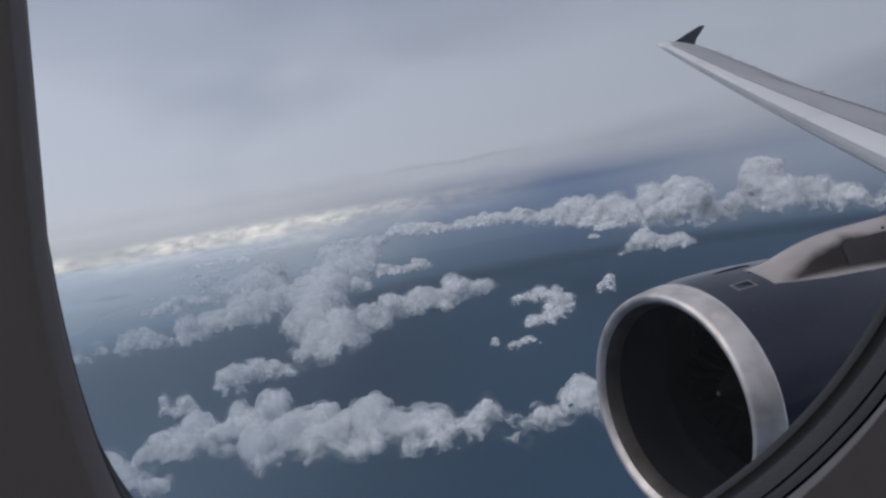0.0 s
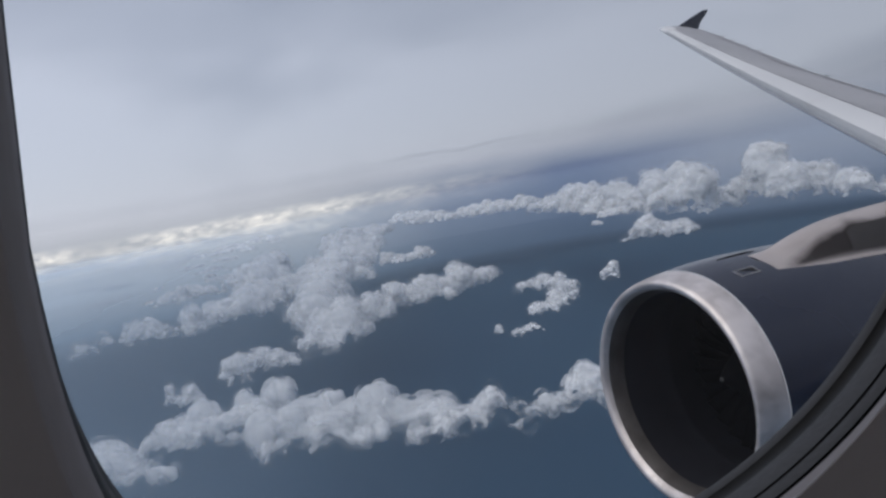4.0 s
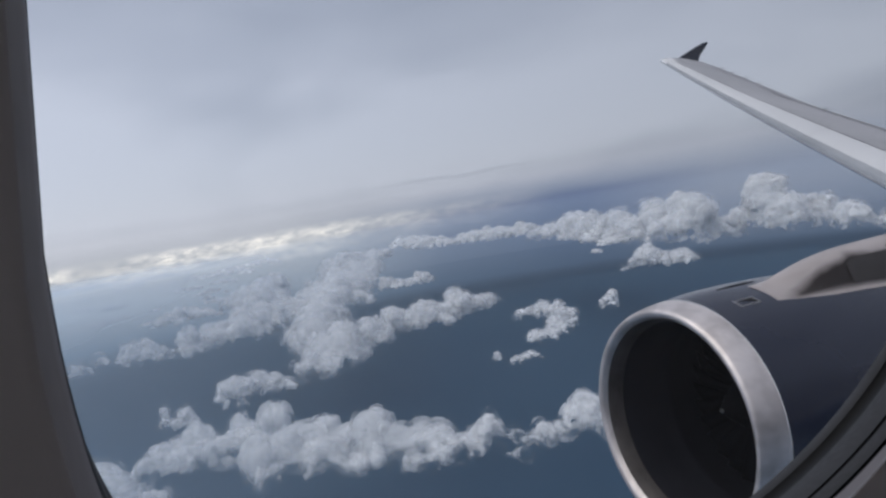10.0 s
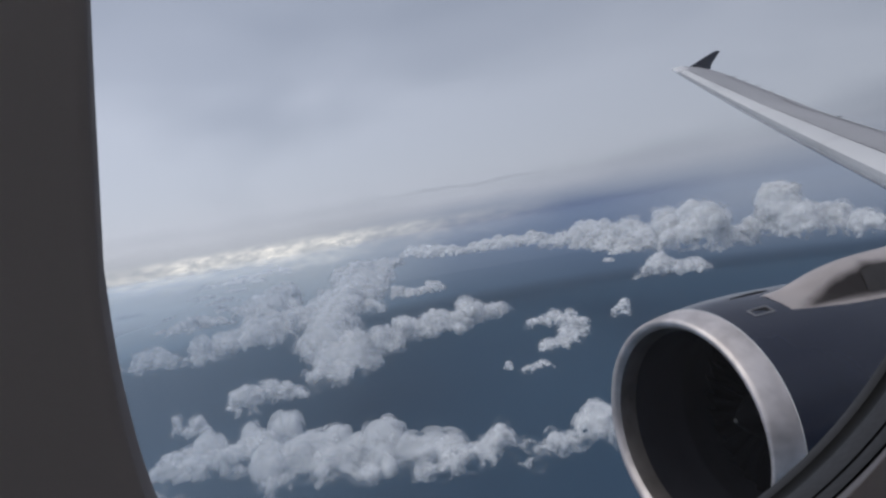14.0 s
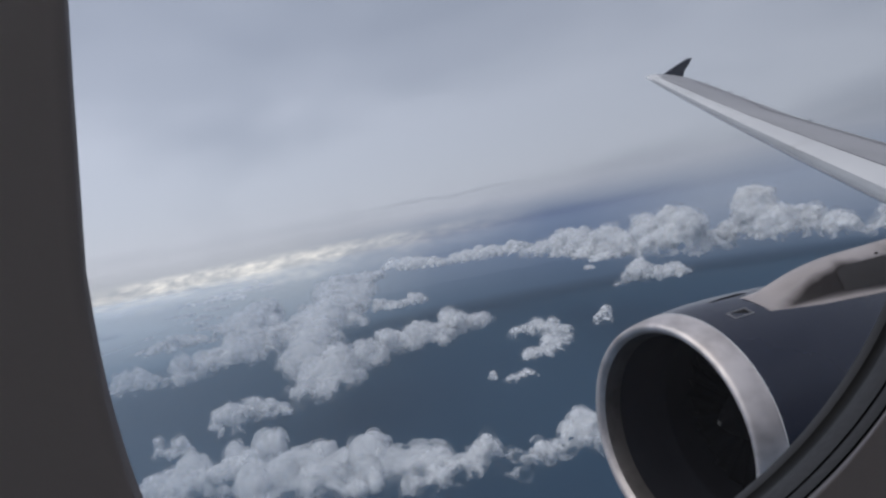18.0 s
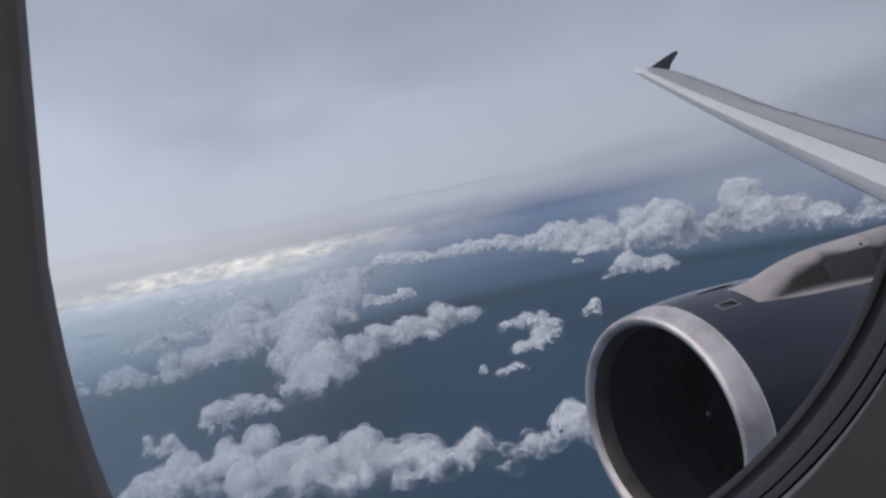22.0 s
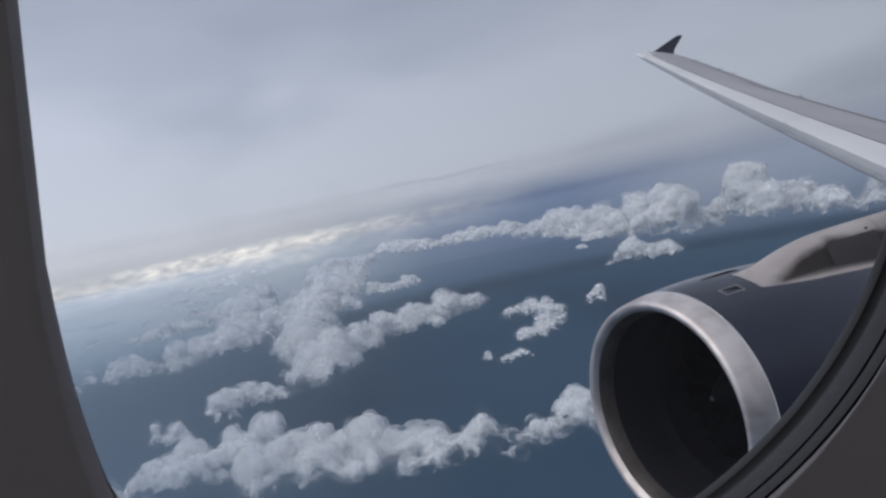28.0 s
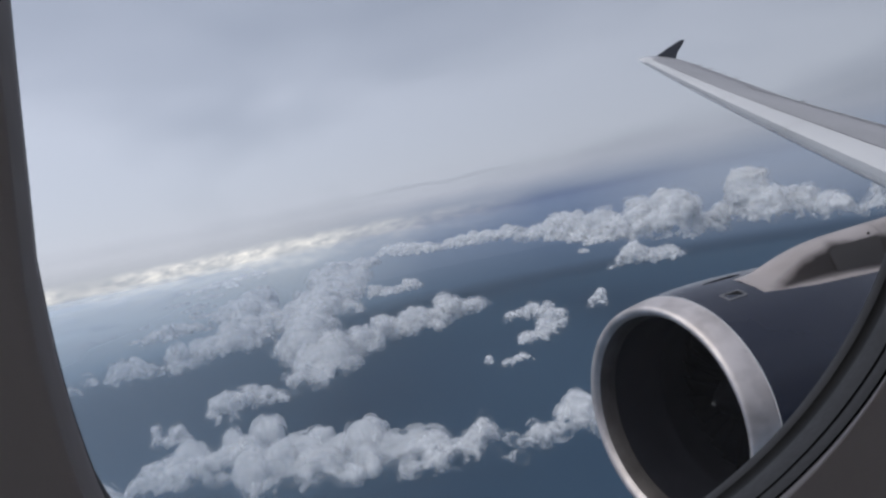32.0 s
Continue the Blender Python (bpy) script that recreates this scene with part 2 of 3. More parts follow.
def haze_sheet_material():
    """Sheet that imitates distance haze, denser far off and towards the sky's bright quarter."""
    m = bpy.data.materials.new("haze")
    m.use_nodes = True
    t = m.node_tree
    t.nodes.clear()
    pos = node(t, "ShaderNodeNewGeometry").outputs["Position"]
    sep = node(t, "ShaderNodeSeparateXYZ", {0: pos})
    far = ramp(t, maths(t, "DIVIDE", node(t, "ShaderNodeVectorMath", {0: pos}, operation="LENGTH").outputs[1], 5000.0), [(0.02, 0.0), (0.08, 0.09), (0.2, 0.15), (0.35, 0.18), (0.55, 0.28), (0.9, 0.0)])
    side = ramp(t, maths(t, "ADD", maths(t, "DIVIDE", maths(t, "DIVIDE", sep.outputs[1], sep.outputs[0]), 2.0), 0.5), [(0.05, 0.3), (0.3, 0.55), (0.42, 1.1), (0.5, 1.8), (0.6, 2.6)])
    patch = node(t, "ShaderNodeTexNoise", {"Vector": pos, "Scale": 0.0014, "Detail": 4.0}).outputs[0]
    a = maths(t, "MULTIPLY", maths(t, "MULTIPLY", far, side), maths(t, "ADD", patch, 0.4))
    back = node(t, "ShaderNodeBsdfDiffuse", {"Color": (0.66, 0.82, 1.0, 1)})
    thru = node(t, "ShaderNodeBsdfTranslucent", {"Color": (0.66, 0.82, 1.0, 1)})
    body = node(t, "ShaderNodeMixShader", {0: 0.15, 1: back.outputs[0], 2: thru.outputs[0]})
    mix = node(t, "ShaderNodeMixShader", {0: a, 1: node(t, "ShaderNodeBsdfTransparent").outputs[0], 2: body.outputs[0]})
    t.links.new(mix.outputs[0], node(t, "ShaderNodeOutputMaterial").inputs[0])
    return m


HAZE = haze_sheet_material()


def distance_material():
    """Painted, self-lit far sea and cloud past the sheet of water, melting into sky."""
    m = bpy.data.materials.new("far_glow")
    m.use_nodes = True
    t = m.node_tree
    t.nodes.clear()
    pos = node(t, "ShaderNodeNewGeometry").outputs["Position"]
    sep = node(t, "ShaderNodeSeparateXYZ", {0: pos})
    flat = node(t, "ShaderNodeVectorMath", {0: pos, 1: (1.0, 1.0, 0.0)}, operation="MULTIPLY").outputs[0]
    reach = node(t, "ShaderNodeVectorMath", {0: flat}, operation="LENGTH").outputs[1]
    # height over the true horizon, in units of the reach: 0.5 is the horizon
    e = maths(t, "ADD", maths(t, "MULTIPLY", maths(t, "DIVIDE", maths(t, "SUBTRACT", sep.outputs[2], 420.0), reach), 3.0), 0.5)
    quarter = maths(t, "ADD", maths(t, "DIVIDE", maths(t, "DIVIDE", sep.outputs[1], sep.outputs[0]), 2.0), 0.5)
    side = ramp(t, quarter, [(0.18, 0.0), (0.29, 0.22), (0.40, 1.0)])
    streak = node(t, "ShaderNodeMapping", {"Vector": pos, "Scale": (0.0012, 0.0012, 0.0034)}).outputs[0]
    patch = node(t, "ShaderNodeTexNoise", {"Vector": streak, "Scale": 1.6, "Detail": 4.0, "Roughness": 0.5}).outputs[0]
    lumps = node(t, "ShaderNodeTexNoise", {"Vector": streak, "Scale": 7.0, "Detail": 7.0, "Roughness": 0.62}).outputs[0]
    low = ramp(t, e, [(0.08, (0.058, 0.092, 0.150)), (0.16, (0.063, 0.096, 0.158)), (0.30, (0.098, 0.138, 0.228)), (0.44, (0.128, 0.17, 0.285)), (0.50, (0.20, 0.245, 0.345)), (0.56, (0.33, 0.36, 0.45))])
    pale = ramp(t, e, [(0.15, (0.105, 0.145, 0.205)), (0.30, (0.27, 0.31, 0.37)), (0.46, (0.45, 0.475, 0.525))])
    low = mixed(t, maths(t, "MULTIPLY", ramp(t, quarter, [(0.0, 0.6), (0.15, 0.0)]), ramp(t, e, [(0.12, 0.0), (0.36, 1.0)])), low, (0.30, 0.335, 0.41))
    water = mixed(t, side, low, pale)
    # sunlit far cloud and haze are painted into the glowing colour
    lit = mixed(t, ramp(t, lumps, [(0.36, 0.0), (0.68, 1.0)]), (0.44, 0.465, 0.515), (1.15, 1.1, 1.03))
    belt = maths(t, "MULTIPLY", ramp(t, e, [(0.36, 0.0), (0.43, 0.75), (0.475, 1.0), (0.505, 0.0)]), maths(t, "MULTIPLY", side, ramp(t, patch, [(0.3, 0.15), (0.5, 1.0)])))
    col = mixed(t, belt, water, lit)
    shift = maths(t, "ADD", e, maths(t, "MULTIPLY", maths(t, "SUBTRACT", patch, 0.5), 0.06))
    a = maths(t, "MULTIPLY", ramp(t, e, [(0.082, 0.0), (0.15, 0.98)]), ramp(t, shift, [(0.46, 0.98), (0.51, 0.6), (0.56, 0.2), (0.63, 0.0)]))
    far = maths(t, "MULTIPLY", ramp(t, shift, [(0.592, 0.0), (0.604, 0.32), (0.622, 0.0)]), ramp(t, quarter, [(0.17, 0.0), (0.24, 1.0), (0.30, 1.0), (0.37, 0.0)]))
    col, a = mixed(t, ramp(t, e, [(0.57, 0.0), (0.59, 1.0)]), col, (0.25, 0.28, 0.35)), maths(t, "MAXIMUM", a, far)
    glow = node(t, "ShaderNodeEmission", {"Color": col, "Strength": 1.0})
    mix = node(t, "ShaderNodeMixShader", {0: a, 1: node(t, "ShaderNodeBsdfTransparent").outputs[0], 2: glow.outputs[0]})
    t.links.new(mix.outputs[0], node(t, "ShaderNodeOutputMaterial").inputs[0])
    return m


FAR = distance_material()


def sea_material():
    m, t, b = material("sea_water")
    pos = node(t, "ShaderNodeNewGeometry").outputs["Position"]
    broad = node(t, "ShaderNodeTexNoise", {"Vector": pos, "Scale": 0.0012, "Detail": 5.0}).outputs[0]
    t.links.new(ramp(t, broad, [(0.35, (0.035, 0.071, 0.117)), (0.7, (0.043, 0.084, 0.132))]), b.inputs["Base Color"])
    b.inputs["Roughness"].default_value = 0.35
    b.inputs["IOR"].default_value = 1.33
    b.inputs["Specular IOR Level"].default_value = 0.012
    wave = node(t, "ShaderNodeTexNoise", {"Vector": pos, "Scale": 0.09, "Detail": 7.0, "Roughness": 0.65}).outputs[0]
    t.links.new(node(t, "ShaderNodeBump", {"Height": wave, "Strength": 0.05, "Distance": 1.0}).outputs[0], b.inputs["Normal"])
    return m


SEA = sea_material()


# ---- building helpers ----
def mesh(name, verts, faces, mat, smooth=True, mats=None):
    me = bpy.data.meshes.new(name)
    me.from_pydata([tuple(v) for v in verts], [], faces)
    for m in (mat if isinstance(mat, (list, tuple)) else [mat]):
        me.materials.append(m)
    if mats:
        me.polygons.foreach_set("material_index", mats)
    if smooth:
        me.shade_smooth()
    me.update()
    return me


def thing(name, label, category, at=None, group="", kind=""):
    """An Empty in the aircraft's axes that parents the parts of one thing."""
    ob = tagged(new(name), label, category, group, kind)
    ob.matrix_world = CRAFT if at is None else at
    return ob


def part(name, data, parent, label=""):
    """One mesh under a thing or a part."""
    ob = new(name, data)
    ob.parent = parent
    return tagged(ob, label) if label else ob


def loft(name, loops, mat, closed=True, ends=False, smooth=True):
    """Skin through loops of equally many points."""
    n = len(loops[0])
    verts = [p for lp in loops for p in lp]
    faces = []
    for i in range(len(loops) - 1):
        for j in range(n if closed else n - 1):
            k = (j + 1) % n
            faces.append((i * n + j, i * n + k, (i + 1) * n + k, (i + 1) * n + j))
    if ends:
        faces += [tuple(range(n))[::-1], tuple(range((len(loops) - 1) * n, len(loops) * n))]
    return mesh(name, verts, faces, mat, smooth)


def turned(name, profile, mat, centre, steps=96, closed=False):
    """A body of revolution about a fore-and-aft axis: profile rows are y and radius."""
    cx, cz = centre
    loops = [[(cx + r * math.cos(a), y, cz + r * math.sin(a)) for a in (2 * math.pi * k / steps for k in range(steps))] for y, r in profile]
    return loft(name, loops + (loops[:1] if closed else []), mat)


def box(name, lo, hi, mat, bevel=0.0):
    bm = bmesh.new()
    bmesh.ops.create_cube(bm, size=1)
    for v in bm.verts:
        v.co = Vector([lo[i] + (v.co[i] + 0.5) * (hi[i] - lo[i]) for i in range(3)])
    if bevel:
        bmesh.ops.bevel(bm, geom=list(bm.edges), offset=bevel, segments=2, affect="EDGES")
    me = bpy.data.meshes.new(name)
    bm.to_mesh(me)
    bm.free()
    me.materials.append(mat)
    return me


# ---- sea ----
def sea():
    rings, steps, verts, faces = [0, 150, 400, 900, 1800, 3200, 4800], 96, [(0, 0, 0)], []
    for r in rings[1:]:
        verts += [(r * math.cos(2 * math.pi * k / steps), r * math.sin(2 * math.pi * k / steps), 0) for k in range(steps)]
    faces = [(0, 1 + k, 1 + (k + 1) % steps) for k in range(steps)]
    for i in range(len(rings) - 2):
        b, c = 1 + i * steps, 1 + (i + 1) * steps
        faces += [(b + k, c + k, c + (k + 1) % steps, b + (k + 1) % steps) for k in range(steps)]
    tagged(new("water", mesh("water", verts, faces, SEA)), "dark blue-green open sea under cloud", "sea", kind="structure")


sea()


def haze():
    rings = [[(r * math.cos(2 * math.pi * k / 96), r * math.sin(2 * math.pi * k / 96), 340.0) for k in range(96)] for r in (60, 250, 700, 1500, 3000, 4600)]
    # added sheet; the air's haze is put into its bluish colour
    tagged(new("haze", loft("haze", rings[::-1], HAZE)), "thin sheet added to imitate haze over the sea", "haze", kind="stuff")
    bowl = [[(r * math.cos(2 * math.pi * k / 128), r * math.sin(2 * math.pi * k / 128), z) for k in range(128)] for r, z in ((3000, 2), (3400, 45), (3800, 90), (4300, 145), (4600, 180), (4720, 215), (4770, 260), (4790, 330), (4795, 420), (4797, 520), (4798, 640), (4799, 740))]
    tagged(new("backdrop", loft("backdrop", bowl, FAR)), "self-lit backdrop painted with far sea, haze and sunlit cloud", "backdrop", kind="structure")


haze()

# ---- cabin and window ----
EYE = Vector((1.72, 0.0, 0.45))
# reach forward, reach aft, reach down, reach up, corner powers fore and aft, middle, depth
RIM_IN = (0.853, 1.216, 0.901, 1.9, 2.62, 2.06, -0.767, -0.081, 0.105)
RIM_OUT = (0.868, 0.957, 0.786, 1.8, 2.7, 1.95, -0.767, -0.081, 0.136)


def rim(s, depth=None, grow=1.0, steps=160):
    """The window's outline, from the lining's edge (0) to the outer pane's seal (1)."""
    fore, aft, down, top, nf, na, yc, zc, d = [p + (q - p) * s for p, q in zip(RIM_IN, RIM_OUT)]
    out = []
    for k in range(steps):
        th = 2 * math.pi * k / steps
        c, w = math.cos(th), math.sin(th)
        n = 3.2 if w > 0 else nf if c > 0 else na
        u = grow * (fore if c > 0 else aft) * math.copysign(abs(c) ** (2 / n), c)
        v = grow * (top if w > 0 else down) * math.copysign(abs(w) ** (2 / n), w)
        k2 = d if depth is None else depth
        out.append(EYE + k2 * Vector((1, yc + u - 0.074 * max(v, 0) + (0.016 * max(v + 0.25, 0) if c > 0 else 0), zc + v)))
    return out


def bent(depth, fore, aft):
    """The lining's edge at a depth, opened wider ahead than behind."""
    a, b = rim(0, depth, aft), rim(0, depth, fore)
    return [p.lerp(q, 0.5 + 0.5 * math.cos(2 * math.pi * k / len(a))) for k, (p, q) in enumerate(zip(a, b))]


def bounds(x, y0, y1, z0, z1, loop):
    """The points of a rectangle met by rays from the loop's middle through its points."""
    mid = sum(loop, Vector()) / len(loop)
    out = []
    for p in loop:
        dy, dz = p.y - mid.y, p.z - mid.z
        s = min(((y1 if dy > 0 else y0) - mid.y) / dy if abs(dy) > 1e-6 else 1e9, ((z1 if dz > 0 else z0) - mid.z) / dz if abs(dz) > 1e-6 else 1e9)
        out.append(Vector((x, mid.y + dy * s, mid.z + dz * s)))
    return out


def window():
    w = thing("window_1", "oval-cornered cabin window with grey frame and dark seal", "window", kind="structure")
    inner = rim(0)
    flat = EYE.x + 0.082
    reveal = [bent(0.082, 1.045, 1.015), bent(0.082, 1.034, 1.009), bent(0.0822, 1.022, 1.003), bent(0.0827, 1.014, 1.0)]
    part("reveal", loft("reveal", reveal, PANEL), w, "grey plastic window reveal")
    part("reveal_edge", loft("reveal_edge", [reveal[3], bent(0.088, 1.006, 1.0), bent(0.097, 1.002, 1.0), inner, rim(0, 0.107, 1.05)], EDGE), w)
    wall = tagged(new("wall_starboard", loft("wall_starboard", [bounds(flat, -4.0, 4.0, -0.72, 0.84, inner), reveal[0]], PANEL, smooth=False)), "grey plastic cabin side wall lining round the window", "wall", kind="structure")
    wall.matrix_world = CRAFT
    for name, s0, s1, mat, dip in (("gap", 0.0, 0.07, BLACK, 0.006), ("retainer", 0.07, 0.27, RETAIN, -0.001), ("groove", 0.27, 0.33, SEAL, 0.003), ("frame", 0.33, 0.65, FRAME, -0.0015), ("seal", 0.65, 0.85, SEAL, 0.002), ("lip", 0.85, 1.0, FRAME, -0.001)):
        m = 0.5 * (s0 + s1)
        d = RIM_IN[8] + (RIM_OUT[8] - RIM_IN[8]) * m
        part(name, loft(name, [rim(s0), rim(m, d + dip), rim(s1)], mat), w)
    outer = rim(1.0)
    part("surround", loft("surround", [outer, rim(1.0, 0.14, 1.08), bounds(EYE.x + 0.142, -0.62, 0.38, -0.2, 1.2, outer)], FRAME), w)
    ring = rim(0.97, 0.133)
    pane = part("pane", mesh("pane", ring + rim(0.97, 0.135), [tuple(range(160)), tuple(range(160, 320))[::-1]], GLASS, False), w, "clear acrylic pane")
    pane.visible_shadow = False


window()


def cabin():
    for name, lo, hi, mat, label, cat in (
            ("floor", (-1.79, -4.0, -0.79), (1.80, 4.0, -0.722), CARPET, "dark blue cabin carpet", "floor"),
            ("wall_port", (-1.82, -4.0, -0.72), (-1.76, 4.0, 0.84), PANEL, "grey plastic cabin side wall lining", "wall")):
        tagged(new(name, box(name, lo, hi, mat, 0.01)), label, cat, kind="structure").matrix_world = CRAFT
    arch = [(1.802, 0.842), (1.62, 1.02), (1.2, 1.22), (-1.2, 1.22), (-1.62, 1.02), (-1.80, 0.842)]
    roof = [[(x, y, z) for x, z in arch] + [(x * 1.01, y, z + 0.03) for x, z in reversed(arch)] for y in (4.0, -4.0)]
    tagged(new("ceiling", loft("ceiling", roof, PANEL, ends=True, smooth=False)), "pale plastic cabin ceiling lining", "ceiling", kind="structure").matrix_world = CRAFT
    for name, y in (("wall_fore", 4.0), ("wall_aft", -4.05)):
        ring = [(-1.76, -0.72), (1.80, -0.72)] + arch
        tagged(new(name, loft(name, [[(x, y + d, z) for x, z in ring] for d in (0.0, 0.05)], PANEL, ends=True, smooth=False)), "grey plastic cabin partition", "wall", kind="structure").matrix_world = CRAFT
    # unseen strip light, added to brighten the lining round the window
    strip = thing("fill_light", "unseen white fill strip added along the cabin ceiling", "ceiling light")
    part("housing", box("housing", (0.75, -3.6, 1.19), (0.97, 3.6, 1.219), PANEL, 0.008), strip)
    part("diffuser", box("diffuser", (0.78, -3.55, 1.172), (0.94, 3.55, 1.189), FILL_GLOW), strip, "glowing white face of the added fill strip")
    steps, verts, faces = 96, [], []
    ys = [12.5, 12.2, 11.5, 10.2, 8.5] + [6.0 - 0.1 * k for k in range(121)] + [-8, -12, -15, -18, -21, -23.5]
    for y in ys:
        r = 1.975 * (1.0 if -12 < y < 8 else math.sqrt(max(0.0, 1 - ((y - 8) / 4.55) ** 2)) if y >= 8 else 1 - 0.75 * ((-12 - y) / 11.5) ** 1.5)
        lift = 0.0 if y > -12 else 1.1 * ((-12 - y) / 11.5)
        verts += [(r * math.cos(2 * math.pi * k / steps), y, lift + r * 1.04 * math.sin(2 * math.pi * k / steps)) for k in range(steps)]
    for i in range(len(ys) - 1):
        for k in range(steps):
            j = (k + 1) % steps
            my, mz = 0.5 * (ys[i] + ys[i + 1]), verts[i * steps + k][2]
            if abs(my + 0.12) < 0.42 and -0.12 < mz < 1.0 and verts[i * steps + k][0] > 0:
                continue
            faces.append((i * steps + k, i * steps + j, (i + 1) * steps + j, (i + 1) * steps + k))
    tagged(new("fuselage", mesh("fuselage", verts, faces, HULL)), "white painted airliner fuselage skin", "fuselage", kind="structure").matrix_world = CRAFT


cabin()

# ---- engine ----
ENGINE = (5.75, -2.171)
FACE = -3.73


def cowl_radius(y):
    rows = [(-3.978, 0.992), (-4.15, 1.018), (-4.3, 1.036), (-4.6, 1.057), (-5.0, 1.068), (-5.5, 1.072), (-6.2, 1.055), (-7.0, 0.97), (-7.6, 0.86)]
    return float(np.interp(-y, [-r[0] for r in rows], [r[1] for r in rows]))


def engine():
    e = thing("jet_engine", "dark navy jet engine with a bright metal inlet lip", "engine")
    lip = [(FACE - 0.055, 0.860), (FACE - 0.028, 0.876), (FACE - 0.012, 0.892), (FACE, 0.92), (FACE - 0.008, 0.936), (FACE - 0.04, 0.949), (FACE - 0.10, 0.964), (FACE - 0.17, 0.979), (FACE - 0.238, 0.990)]
    part("inlet_lip", turned("inlet_lip", lip, LIP, ENGINE, 144), e, "bright brushed metal inlet lip")
    part("throat", turned("throat", [(FACE - 0.20, 0.824), (FACE - 0.15, 0.831), (FACE - 0.12, 0.838), (FACE - 0.085, 0.849), (FACE - 0.055, 0.860)], THROAT, ENGINE, 144), e, "darker metal inner edge of the inlet lip")
    part("joint_ring", turned("joint_ring", [(FACE - 0.238, 0.990), (FACE - 0.240, 0.985), (FACE - 0.246, 0.985), (FACE - 0.248, 0.992)], SLAT, ENGINE, 144), e, "thin bright joint ring")
    ys = np.linspace(FACE - 0.248, -7.6, 40)
    part("cowl", turned("cowl", [(y, cowl_radius(y)) for y in ys] + [(-7.6, 0.83), (-7.0, 0.8)], NAVY, ENGINE, 144), e, "glossy dark navy cowl")
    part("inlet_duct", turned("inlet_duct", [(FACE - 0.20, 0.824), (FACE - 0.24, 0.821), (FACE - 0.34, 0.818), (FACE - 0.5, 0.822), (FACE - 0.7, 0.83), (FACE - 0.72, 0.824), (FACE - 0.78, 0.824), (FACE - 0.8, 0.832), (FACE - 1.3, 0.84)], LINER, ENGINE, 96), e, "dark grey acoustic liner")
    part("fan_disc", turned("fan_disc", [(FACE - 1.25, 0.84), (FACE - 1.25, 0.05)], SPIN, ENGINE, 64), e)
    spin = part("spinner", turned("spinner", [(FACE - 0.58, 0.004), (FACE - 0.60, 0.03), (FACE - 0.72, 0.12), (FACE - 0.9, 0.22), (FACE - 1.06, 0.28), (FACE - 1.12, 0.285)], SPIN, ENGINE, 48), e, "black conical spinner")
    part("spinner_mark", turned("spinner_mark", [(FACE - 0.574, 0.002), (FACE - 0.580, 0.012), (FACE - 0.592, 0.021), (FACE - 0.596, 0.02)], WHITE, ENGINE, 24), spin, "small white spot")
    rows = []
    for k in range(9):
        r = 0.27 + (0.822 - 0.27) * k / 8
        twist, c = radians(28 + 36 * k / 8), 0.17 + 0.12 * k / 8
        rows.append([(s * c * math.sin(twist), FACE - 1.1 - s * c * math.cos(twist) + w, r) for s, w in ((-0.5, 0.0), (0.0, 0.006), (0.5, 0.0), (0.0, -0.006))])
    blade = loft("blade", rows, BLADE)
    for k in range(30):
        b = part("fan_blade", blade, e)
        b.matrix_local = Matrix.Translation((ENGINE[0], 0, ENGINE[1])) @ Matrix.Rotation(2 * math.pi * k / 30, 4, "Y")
    # recessed vent on the shoulder of the cowl
    a0, a1, y0, y1 = radians(97.3), radians(103.0), -4.2, -4.405

    def on(a, y, lift):
        r = cowl_radius(y) + lift
        return (ENGINE[0] + r * math.cos(a), y, ENGINE[1] + r * math.sin(a))

    corner = [(a0, y0), (a0, y1), (a1, y1), (a1, y0)]
    small = [(a0 + 0.014, y0 - 0.022), (a0 + 0.014, y1 + 0.018), (a1 - 0.014, y1 + 0.018), (a1 - 0.014, y0 - 0.022)]
    vent = part("vent", loft("vent", [[on(*c, -0.002) for c in corner], [on(*c, 0.005) for c in corner], [on(*c, 0.005) for c in small], [on(*c, 0.001) for c in small]], VENT, smooth=False), e, "grey framed air vent")
    inner = [on(*c, 0.0025) for c in small]
    part("vent_opening", mesh("vent_opening", inner, [(0, 1, 2, 3)], BLACK, False), vent)
    slope = [on(a0 + 0.016, y0 - 0.024, 0.0045), on(a0 + 0.05, y1 + 0.10, 0.0035), on(a1 - 0.016, y1 + 0.02, 0.0035), on(a1 - 0.016, y0 - 0.024, 0.0045)]
    part("vent_ramp", mesh("vent_ramp", slope, [(0, 1, 2, 3)], NAVY, False), vent)


engine()


